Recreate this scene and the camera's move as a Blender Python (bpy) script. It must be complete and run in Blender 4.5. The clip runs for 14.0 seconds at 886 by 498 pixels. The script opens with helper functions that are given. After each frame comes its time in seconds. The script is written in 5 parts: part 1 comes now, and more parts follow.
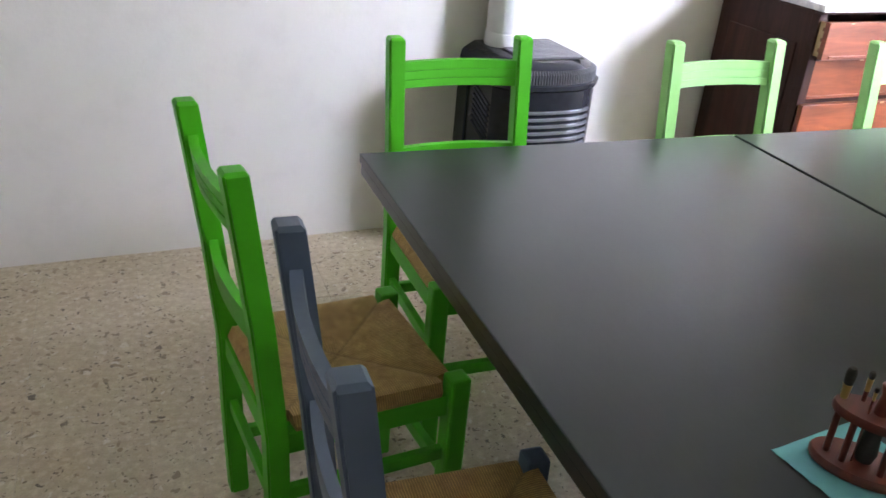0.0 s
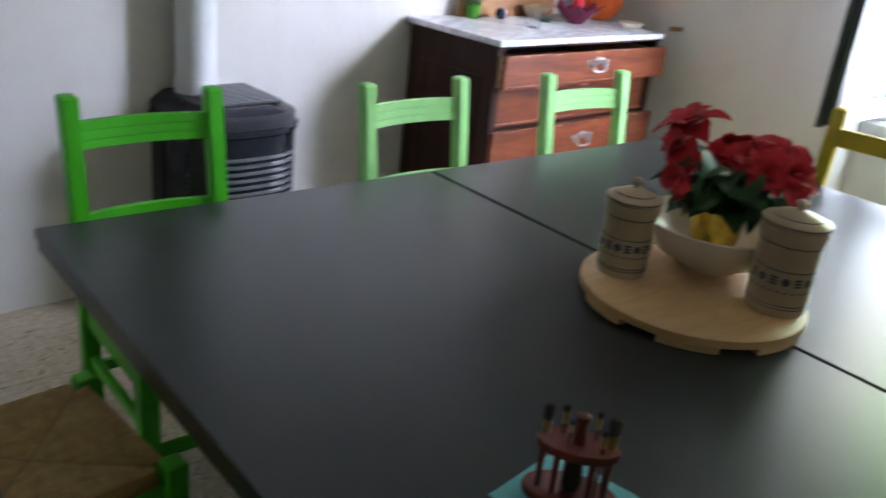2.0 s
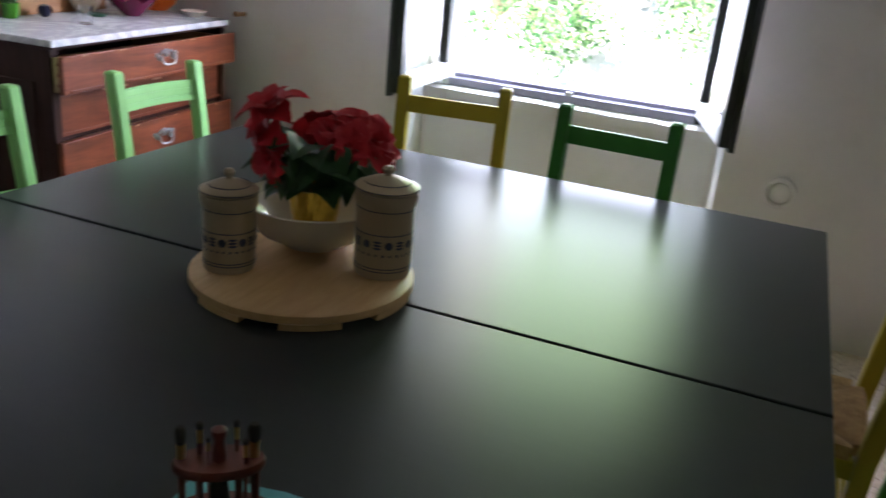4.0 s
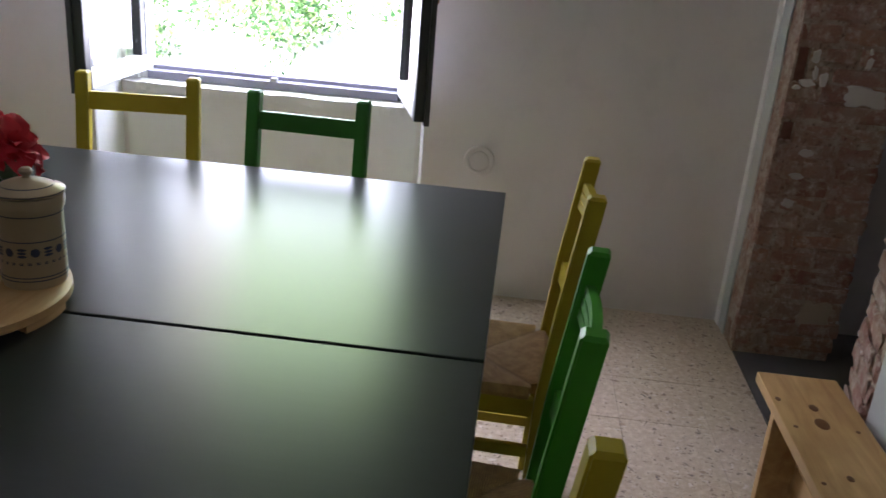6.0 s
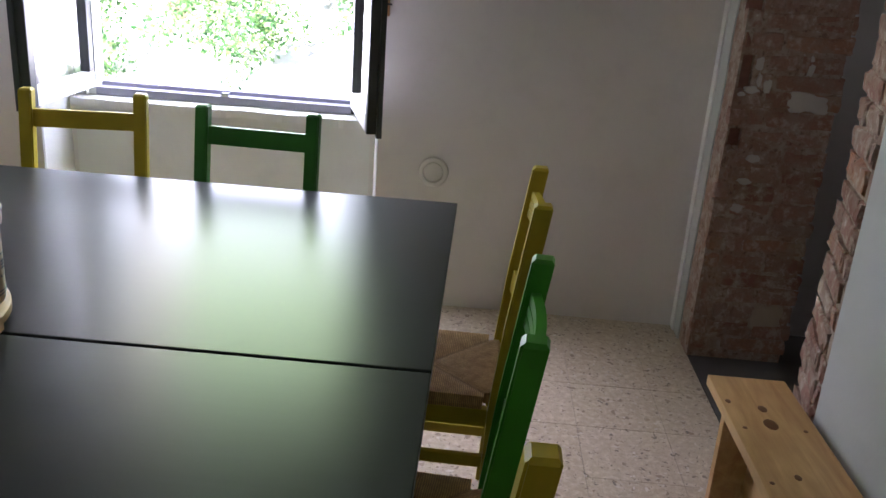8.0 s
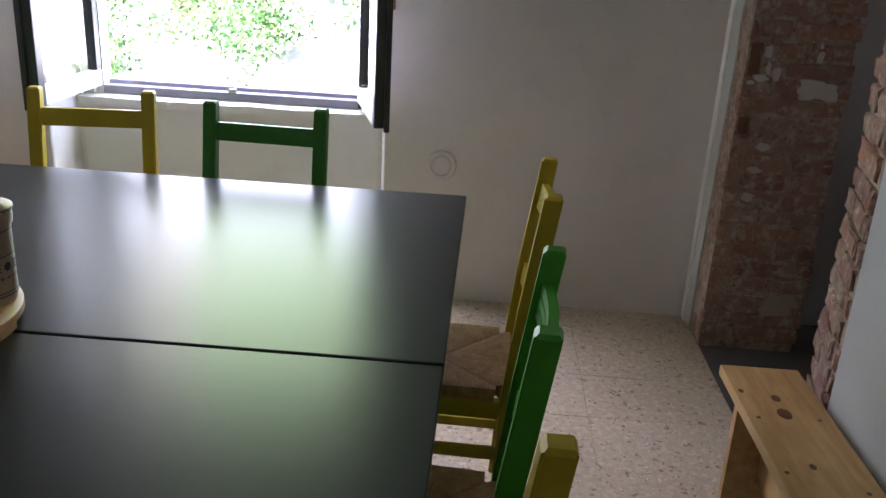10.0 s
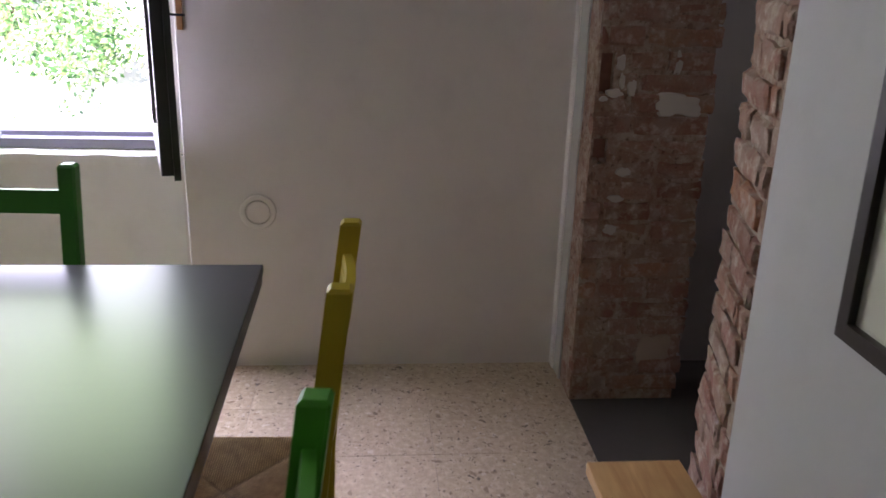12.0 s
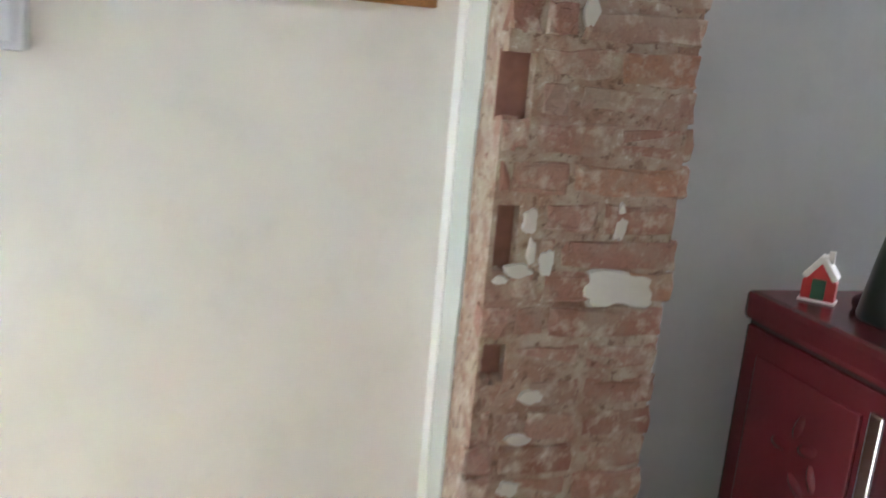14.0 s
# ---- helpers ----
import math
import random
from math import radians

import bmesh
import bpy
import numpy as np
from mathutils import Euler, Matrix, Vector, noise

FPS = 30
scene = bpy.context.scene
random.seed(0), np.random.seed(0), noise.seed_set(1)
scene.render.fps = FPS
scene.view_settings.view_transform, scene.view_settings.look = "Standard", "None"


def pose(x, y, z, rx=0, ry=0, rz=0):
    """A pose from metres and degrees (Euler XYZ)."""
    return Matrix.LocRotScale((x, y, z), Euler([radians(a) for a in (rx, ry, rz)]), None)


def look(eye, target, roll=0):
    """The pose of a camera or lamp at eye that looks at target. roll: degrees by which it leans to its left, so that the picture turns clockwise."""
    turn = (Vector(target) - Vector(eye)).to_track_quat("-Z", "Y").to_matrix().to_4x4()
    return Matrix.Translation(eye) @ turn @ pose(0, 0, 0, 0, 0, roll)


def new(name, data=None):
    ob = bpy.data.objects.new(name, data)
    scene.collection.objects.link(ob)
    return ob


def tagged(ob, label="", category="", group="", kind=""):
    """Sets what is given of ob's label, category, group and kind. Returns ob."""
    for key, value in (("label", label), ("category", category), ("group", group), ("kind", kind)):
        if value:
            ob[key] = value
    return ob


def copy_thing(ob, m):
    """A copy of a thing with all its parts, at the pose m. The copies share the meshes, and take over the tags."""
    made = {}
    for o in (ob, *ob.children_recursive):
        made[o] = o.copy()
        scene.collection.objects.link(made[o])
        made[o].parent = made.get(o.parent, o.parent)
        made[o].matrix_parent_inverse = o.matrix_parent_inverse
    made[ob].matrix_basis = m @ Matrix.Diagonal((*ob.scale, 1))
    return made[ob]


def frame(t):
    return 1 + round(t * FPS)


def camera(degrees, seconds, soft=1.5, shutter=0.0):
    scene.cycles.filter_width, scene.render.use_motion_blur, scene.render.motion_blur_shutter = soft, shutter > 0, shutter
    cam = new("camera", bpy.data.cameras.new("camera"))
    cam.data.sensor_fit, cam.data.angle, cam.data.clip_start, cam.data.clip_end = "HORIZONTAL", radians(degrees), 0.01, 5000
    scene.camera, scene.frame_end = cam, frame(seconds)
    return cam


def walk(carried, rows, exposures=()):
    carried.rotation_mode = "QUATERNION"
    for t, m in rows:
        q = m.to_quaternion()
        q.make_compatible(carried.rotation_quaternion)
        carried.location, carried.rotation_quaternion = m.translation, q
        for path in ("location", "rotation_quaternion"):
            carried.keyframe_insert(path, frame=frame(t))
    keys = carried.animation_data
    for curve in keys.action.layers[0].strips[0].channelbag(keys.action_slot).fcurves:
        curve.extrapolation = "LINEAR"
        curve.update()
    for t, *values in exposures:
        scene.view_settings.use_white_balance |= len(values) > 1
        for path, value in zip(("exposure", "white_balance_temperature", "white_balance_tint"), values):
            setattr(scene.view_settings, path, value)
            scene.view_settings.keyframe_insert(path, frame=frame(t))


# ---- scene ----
cam = camera(55.2, 14.0, shutter=0.5)
PATH = [
    (0, (-0.497, 0.133, 1.437), (0.173, 1.792, 0.544), 5.0),
    (0.5, (-0.489, 0.134, 1.439), (0.234, 1.78, 0.564), 4.8),
    (1, (-0.485, 0.141, 1.441), (0.312, 1.752, 0.564), 5.0),
    (1.5, (-0.462, 0.148, 1.459), (0.476, 1.7, 0.615), 5.0),
    (2, (-0.427, 0.167, 1.47), (0.795, 1.549, 0.697), 6.5),
    (2.5, (-0.419, 0.183, 1.469), (1.045, 1.339, 0.747), 6.9),
    (3, (-0.407, 0.195, 1.461), (1.221, 1.123, 0.761), 7.2),
    (3.5, (-0.396, 0.203, 1.465), (1.274, 1.046, 0.759), 7.0),
    (4, (-0.379, 0.189, 1.458), (1.368, 0.855, 0.749), 5.5),
    (6.5, (-0.338, -0.045, 1.468), (1.54, 0.051, 0.787), 5.0),
    (7, (-0.335, -0.051, 1.465), (1.548, 0.02, 0.794), 5.0),
    (7.5, (-0.34, -0.052, 1.466), (1.547, 0.01, 0.806), 4.6),
    (10, (-0.337, -0.046, 1.462), (1.545, 0.036, 0.789), 3.3),
    (10.5, (-0.326, -0.05, 1.455), (1.553, 0.089, 0.784), 4.7),
    (11, (-0.162, -0.079, 1.448), (1.719, 0.055, 0.783), 2.7),
    (11.5, (0.016, -0.121, 1.452), (1.904, -0.346, 0.833), 2.9),
    (12, (0.21, -0.247, 1.452), (2.095, -0.427, 0.808), 1.8),
    (12.5, (0.502, -0.334, 1.421), (2.388, -0.393, 0.76), 3.4),
    (13, (0.733, -0.342, 1.449), (2.634, -0.468, 0.84), 4.7),
    (13.5, (1.082, -0.374, 1.5), (2.968, -0.717, 0.928), 3.0),
    (14, (1.397, -0.454, 1.455), (3.267, -1.003, 1.006), 5.0),
]
walk(cam, [(t, look(eye, target, roll)) for t, eye, target, roll in PATH], [(0.0, 4.6, 6200, 23), (1.0, 4.6, 6200, 23), (1.5, 4.65, 6050, 22), (2.0, 3.6, 5900, 20), (2.5, 2.75, 5900, 19), (3.0, 2.5, 5800, 18), (3.5, 2.65, 5850, 20), (4.0, 2.95, 5950, 22), (6.5, 3.15, 6000, 28), (10.0, 3.1, 6000, 29), (10.5, 3.02, 6000, 28), (11.0, 2.9, 6100, 28), (11.5, 2.85, 6150, 30), (12.0, 3.1, 6200, 36), (12.5, 3.0, 6150, 34), (13.0, 3.2, 6150, 31), (13.5, 4.4, 6050, 21), (14.0, 5.5, 5650, 18)])
# end of walk

# ---------- world, sun, large lights ----------
world = bpy.data.worlds.new("sky")
scene.world = world
world.use_nodes = True
wn = world.node_tree
sky = wn.nodes.new("ShaderNodeTexSky")
sky.sky_type = "NISHITA"
sky.sun_disc = False
sky.sun_elevation = radians(48)
sky.sun_rotation = radians(-68)
wn.links.new(sky.outputs[0], wn.nodes["Background"].inputs[0])
wn.nodes["Background"].inputs[1].default_value = 0.15

sun_data = bpy.data.lights.new("sun", "SUN")
sun_data.energy = 5.0
sun_data.angle = radians(0.5)
sun_data.color = (1.0, 0.95, 0.86)
sun = new("sun", sun_data)
sun.matrix_world = look((0, 0, 6), (0.62, -0.25, 6 - 0.74))


def area_lamp(name, eye, target, w, h, watts, colour):
    d = bpy.data.lights.new(name, "AREA")
    d.shape, d.size, d.size_y, d.energy, d.color = "RECTANGLE", w, h, watts, colour
    o = new(name, d)
    o.matrix_world = look(eye, target)
    return o


# daylight through the east window: sky above and to the south-east, leaves and pale ground; and the next room's window
glow = area_lamp("window_sky_glow", (3.47, 1.04, 2.07), (1.30, 3.00, 0.60), 0.60, 0.30, 1.5, (0.84, 0.87, 1.0))
glow.data.spread = radians(80)
high = area_lamp("window_high_sky", (3.62, 1.09, 2.24), (2.45, -0.10, 0.0), 1.10, 0.16, 0.95, (0.88, 0.84, 1.0))
high.data.spread = radians(52)
side = area_lamp("window_south_east_sky", (3.47, 0.80, 1.50), (3.22, 1.66, 1.30), 0.25, 1.20, 0.90, (0.78, 0.85, 1.0))
side.data.spread = radians(110)
area_lamp("window_ground_light", (3.475, 1.09, 1.12), (2.67, 0.98, 0.80), 1.08, 0.55, 1.75, (0.86, 0.89, 1.0))
area_lamp("window_foliage_light", (3.465, 0.95, 1.78), (2.67, 0.88, 1.10), 0.80, 0.80, 1.35, (0.72, 1.0, 0.43))
area_lamp("window_pale_leaves_light", (3.465, 1.495, 1.78), (2.67, 1.40, 1.10), 0.27, 0.80, 0.38, (1.0, 0.90, 0.66))
area_lamp("back_room_daylight", (3.30, -3.30, 1.72), (1.72, -0.90, 0.45), 0.55, 0.85, 1.9, (1.0, 0.95, 0.84))


# ---------- materials ----------
def mat(name):
    m = bpy.data.materials.new(name)
    m.use_nodes = True
    nt = m.node_tree
    return m, nt, nt.nodes["Principled BSDF"]


def node(nt, kind, **inputs):
    n = nt.nodes.new(kind)
    for k, v in inputs.items():
        n.inputs[k.replace("_", " ")].default_value = v
    return n


def noise_tex(nt, scale, detail=4.0, rough=0.55, coord="Position"):
    if coord == "Position":
        g = nt.nodes.new("ShaderNodeNewGeometry").outputs["Position"]
    else:
        g = nt.nodes.new("ShaderNodeTexCoord").outputs["Object"]
    n = node(nt, "ShaderNodeTexNoise", Scale=scale, Detail=detail, Roughness=rough)
    nt.links.new(g, n.inputs["Vector"])
    return n


def ramp(nt, src, stops):
    r = nt.nodes.new("ShaderNodeValToRGB")
    els = r.color_ramp.elements
    while len(els) < len(stops):
        els.new(0.5)
    for e, (p, c) in zip(els, stops):
        e.position = p
        e.color = (*c, 1) if len(c) == 3 else c
    nt.links.new(src, r.inputs[0])
    return r.outputs[0]


def mixc(nt, fac, a, b, blend="MIX"):
    m = nt.nodes.new("ShaderNodeMix")
    m.data_type, m.blend_type = "RGBA", blend
    for sock, v in ((m.inputs[0], fac), (m.inputs[6], a), (m.inputs[7], b)):
        if hasattr(v, "links"):
            nt.links.new(v, sock)
        elif isinstance(v, (int, float)):
            sock.default_value = v
        else:
            sock.default_value = (*v, 1)
    return m.outputs[2]


def bump(nt, bsdf, height, strength, distance=0.01):
    b = node(nt, "ShaderNodeBump", Strength=strength, Distance=distance)
    nt.links.new(height, b.inputs["Height"])
    nt.links.new(b.outputs[0], bsdf.inputs["Normal"])
    return b


def plaster(name, base, dirt):
    m, nt, p = mat(name)
    big = noise_tex(nt, 1.1, 5)
    mid = noise_tex(nt, 7.0, 6, 0.6)
    fine = noise_tex(nt, 70.0, 3)
    c = mixc(nt, ramp(nt, big.outputs[0], [(0.35, (0, 0, 0)), (0.75, (1, 1, 1))]), base, dirt)
    c = mixc(nt, ramp(nt, mid.outputs[0], [(0.5, (0, 0, 0)), (0.72, (0.28, 0.28, 0.28))]), c, tuple(v * 0.82 for v in dirt))
    nt.links.new(c, p.inputs["Base Color"])
    p.inputs["Roughness"].default_value = 0.88
    h = mixc(nt, 0.35, mid.outputs[0], fine.outputs[0])
    bump(nt, p, h, 0.15, 0.012)
    return m


def paint(name, base, rough=0.42, wear=0.12):
    """Brushed-on gloss paint with thin and worn spots."""
    m, nt, p = mat(name)
    a = noise_tex(nt, 9.0, 5)
    b = noise_tex(nt, 60.0, 4)
    dark, light = tuple(v * 0.80 for v in base), tuple(min(1, v * 1.12 + 0.01) for v in base)
    c = mixc(nt, a.outputs[0], dark, light)
    c = mixc(nt, ramp(nt, b.outputs[0], [(0.60, (0, 0, 0)), (0.75, (wear, wear, wear))]), c, tuple(v * 0.6 + 0.05 for v in base))
    nt.links.new(c, p.inputs["Base Color"])
    r = node(nt, "ShaderNodeMath", )
    r.operation = "MULTIPLY_ADD"
    nt.links.new(a.outputs[0], r.inputs[0])
    r.inputs[1].default_value, r.inputs[2].default_value = 0.25, rough - 0.12
    nt.links.new(r.outputs[0], p.inputs["Roughness"])
    p.inputs["Specular IOR Level"].default_value = 0.38
    bump(nt, p, b.outputs[0], 0.10, 0.003)
    return m


def wood(name, dark, light, scale=(3, 40, 40), rough=0.5, coat=0.0):
    m, nt, p = mat(name)
    tc = nt.nodes.new("ShaderNodeTexCoord")
    mp = nt.nodes.new("ShaderNodeMapping")
    mp.inputs["Scale"].default_value = scale
    nt.links.new(tc.outputs["Object"], mp.inputs["Vector"])
    n = node(nt, "ShaderNodeTexNoise", Scale=1.0, Detail=6.0, Roughness=0.6, Distortion=0.8)
    nt.links.new(mp.outputs[0], n.inputs["Vector"])
    blot = noise_tex(nt, 5.0, 3)
    c = ramp(nt, n.outputs[0], [(0.30, dark), (0.68, light)])
    c = mixc(nt, ramp(nt, blot.outputs[0], [(0.4, (0, 0, 0)), (0.8, (0.5, 0.5, 0.5))]), c, tuple(v * 0.7 for v in dark))
    nt.links.new(c, p.inputs["Base Color"])
    p.inputs["Roughness"].default_value = rough
    p.inputs["Coat Weight"].default_value = coat
    p.inputs["Coat Roughness"].default_value = 0.2
    bump(nt, p, n.outputs[0], 0.12, 0.003)
    return m


def plain(name, base, rough=0.5, metal=0.0, vary=0.15, scale=25.0, trans=0.0, ior=1.45):
    m, nt, p = mat(name)
    n = noise_tex(nt, scale, 4)
    c = mixc(nt, n.outputs[0], tuple(v * (1 - vary) for v in base), tuple(min(1, v * (1 + vary)) for v in base))
    nt.links.new(c, p.inputs["Base Color"])
    p.inputs["Roughness"].default_value = rough
    p.inputs["Metallic"].default_value = metal
    p.inputs["Transmission Weight"].default_value = trans
    p.inputs["IOR"].default_value = ior
    bump(nt, p, n.outputs[0], 0.05, 0.002)
    return m


M_WALL = plaster("lime_plaster", (0.745, 0.715, 0.69), (0.70, 0.665, 0.635))
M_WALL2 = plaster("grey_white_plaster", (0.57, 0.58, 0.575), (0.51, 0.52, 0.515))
M_CEIL = plaster("ceiling_plaster", (0.68, 0.65, 0.60), (0.60, 0.57, 0.52))
M_BEAD = plaster("white_corner_lit_niche_plaster", (0.80, 0.80, 0.77), (0.70, 0.70, 0.66))
M_GREENISH = plaster("old_green_plaster", (0.52, 0.57, 0.54), (0.62, 0.60, 0.54))
M_DARKFLOOR = plaster("dark_grey_floor", (0.10, 0.095, 0.09), (0.07, 0.065, 0.06))


def mortar():
    m, nt, p = mat("lime_mortar")
    a = noise_tex(nt, 14.0, 6, 0.65)
    b = noise_tex(nt, 45.0, 6, 0.7)
    c = mixc(nt, ramp(nt, a.outputs[0], [(0.40, (0, 0, 0)), (0.60, (1, 1, 1))]), (0.43, 0.355, 0.275), (0.31, 0.19, 0.14))
    c = mixc(nt, ramp(nt, b.outputs[0], [(0.36, (0.9, 0.9, 0.9)), (0.46, (0, 0, 0))]), c, (0.17, 0.10, 0.075))
    c = mixc(nt, ramp(nt, b.outputs[0], [(0.58, (0, 0, 0)), (0.66, (0.8, 0.8, 0.8))]), c, (0.56, 0.50, 0.42))
    nt.links.new(c, p.inputs["Base Color"])
    p.inputs["Roughness"].default_value = 0.95
    bump(nt, p, mixc(nt, 0.5, a.outputs[0], b.outputs[0]), 1.0, 0.012)
    return m


M_MORTAR = mortar()
M_BEIGE = plaster("beige_plaster_patch", (0.46, 0.38, 0.29), (0.36, 0.29, 0.21))
M_SPLASH = plaster("white_gypsum", (0.66, 0.64, 0.59), (0.42, 0.39, 0.34))
M_GROUT = plaster("floor_grout", (0.48, 0.41, 0.32), (0.40, 0.34, 0.26))


def terrazzo():
    m, nt, p = mat("terrazzo")
    pos = nt.nodes.new("ShaderNodeNewGeometry").outputs["Position"]
    warp = noise_tex(nt, 22.0, 4)
    wv = mixc(nt, 0.075, pos, warp.outputs[1], "ADD")
    base_n = noise_tex(nt, 2.2, 5)
    c = mixc(nt, base_n.outputs[0], (0.50, 0.405, 0.27), (0.62, 0.525, 0.375))
    mottle = noise_tex(nt, 42.0, 3, 0.6)
    c = mixc(nt, ramp(nt, mottle.outputs[0], [(0.40, (0.42, 0.42, 0.42)), (0.52, (0, 0, 0))]), c, (0.40, 0.305, 0.195))
    c = mixc(nt, ramp(nt, mottle.outputs[0], [(0.54, (0, 0, 0)), (0.64, (0.6, 0.6, 0.6))]), c, (0.72, 0.64, 0.50))
    fine = noise_tex(nt, 180.0, 2)
    c = mixc(nt, ramp(nt, fine.outputs[0], [(0.5, (0, 0, 0)), (0.66, (0.35, 0.35, 0.35))]), c, (0.33, 0.28, 0.22))
    for scale, cut, lo, hi in ((33.0, 0.91, (0.20, 0.14, 0.085), (0.36, 0.26, 0.16)), (46.0, 0.90, (0.60, 0.53, 0.43), (0.72, 0.66, 0.57)), (50.0, 0.90, (0.085, 0.060, 0.040), (0.26, 0.185, 0.11)), (74.0, 0.905, (0.075, 0.055, 0.040), (0.28, 0.20, 0.13)), (110.0, 0.91, (0.10, 0.075, 0.055), (0.34, 0.26, 0.18))):
        v = node(nt, "ShaderNodeTexVoronoi", Scale=scale)
        nt.links.new(wv, v.inputs["Vector"])
        sep = nt.nodes.new("ShaderNodeSeparateColor")
        nt.links.new(v.outputs["Color"], sep.inputs[0])
        pick = ramp(nt, sep.outputs[0], [(cut, (0, 0, 0)), (cut + 0.01, (1, 1, 1))])
        near = ramp(nt, v.outputs["Distance"], [(0.30, (1, 1, 1)), (0.40, (0, 0, 0))])
        mask = mixc(nt, 1.0, pick, near, "MULTIPLY")
        c = mixc(nt, mask, c, mixc(nt, sep.outputs[1], lo, hi))
    oi = nt.nodes.new("ShaderNodeObjectInfo")
    c = mixc(nt, 0.12, c, ramp(nt, oi.outputs["Random"], [(0.0, (0.40, 0.34, 0.27)), (1.0, (0.70, 0.65, 0.58))]))
    nt.links.new(c, p.inputs["Base Color"])
    rr = ramp(nt, base_n.outputs[0], [(0.3, (0.28, 0.28, 0.28)), (0.7, (0.46, 0.46, 0.46))])
    nt.links.new(rr, p.inputs["Roughness"])
    bump(nt, p, fine.outputs[0], 0.04, 0.002)
    return m


M_TERRAZZO = terrazzo()


def brick_mat():
    m, nt, p = mat("old_brick")
    oi = nt.nodes.new("ShaderNodeObjectInfo")
    c = ramp(nt, oi.outputs["Random"], [(0.0, (0.25, 0.115, 0.082)), (0.3, (0.34, 0.175, 0.130)), (0.6, (0.38, 0.225, 0.172)), (0.88, (0.31, 0.220, 0.172)), (1.0, (0.45, 0.200, 0.110))])
    n = noise_tex(nt, 24.0, 7, 0.68)
    f = noise_tex(nt, 110.0, 5, 0.65)
    q = noise_tex(nt, 9.0, 5, 0.6)
    c = mixc(nt, ramp(nt, f.outputs[0], [(0.35, (0, 0, 0)), (0.7, (0.55, 0.55, 0.55))]), c, (0.22, 0.125, 0.095))
    c = mixc(nt, ramp(nt, q.outputs[0], [(0.46, (0, 0, 0)), (0.62, (0.7, 0.7, 0.7))]), c, (0.36, 0.285, 0.225))
    c = mixc(nt, ramp(nt, n.outputs[0], [(0.50, (0, 0, 0)), (0.63, (0.75, 0.75, 0.75))]), c, (0.53, 0.45, 0.36))
    c = mixc(nt, ramp(nt, n.outputs[0], [(0.66, (0, 0, 0)), (0.72, (0.8, 0.8, 0.8))]), c, (0.70, 0.67, 0.60))
    c = mixc(nt, ramp(nt, n.outputs[0], [(0.28, (0.9, 0.9, 0.9)), (0.36, (0, 0, 0))]), c, (0.16, 0.075, 0.055))
    nt.links.new(c, p.inputs["Base Color"])
    p.inputs["Roughness"].default_value = 0.92
    bump(nt, p, mixc(nt, 0.5, n.outputs[0], f.outputs[0]), 0.8, 0.010)
    return m


M_BRICK = brick_mat()
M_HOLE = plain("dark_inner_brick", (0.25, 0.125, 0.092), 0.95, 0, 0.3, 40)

M_LIME = paint("lime_green_paint", (0.062, 0.50, 0.004))
M_MINT = paint("mint_green_paint", (0.33, 0.70, 0.23))
M_BLUEGREY = paint("blue_grey_paint", (0.115, 0.15, 0.24))
M_YELLOW = paint("ochre_yellow_paint", (0.47, 0.36, 0.012))
M_DKGREEN = paint("dark_green_paint", (0.024, 0.20, 0.018))
M_GRASSGREEN = paint("grass_green_paint", (0.040, 0.30, 0.014))
M_SILL = paint("lilac_grey_paint", (0.30, 0.29, 0.36), 0.4, 0.3)
M_FRAME = paint("grey_window_paint", (0.040, 0.043, 0.046), 0.36, 0.25)
M_WHITEMETAL = paint("white_enamel", (0.76, 0.77, 0.77), 0.35, 0.03)
M_MOULD = paint("black_moulding", (0.025, 0.018, 0.014), 0.4, 0.1)


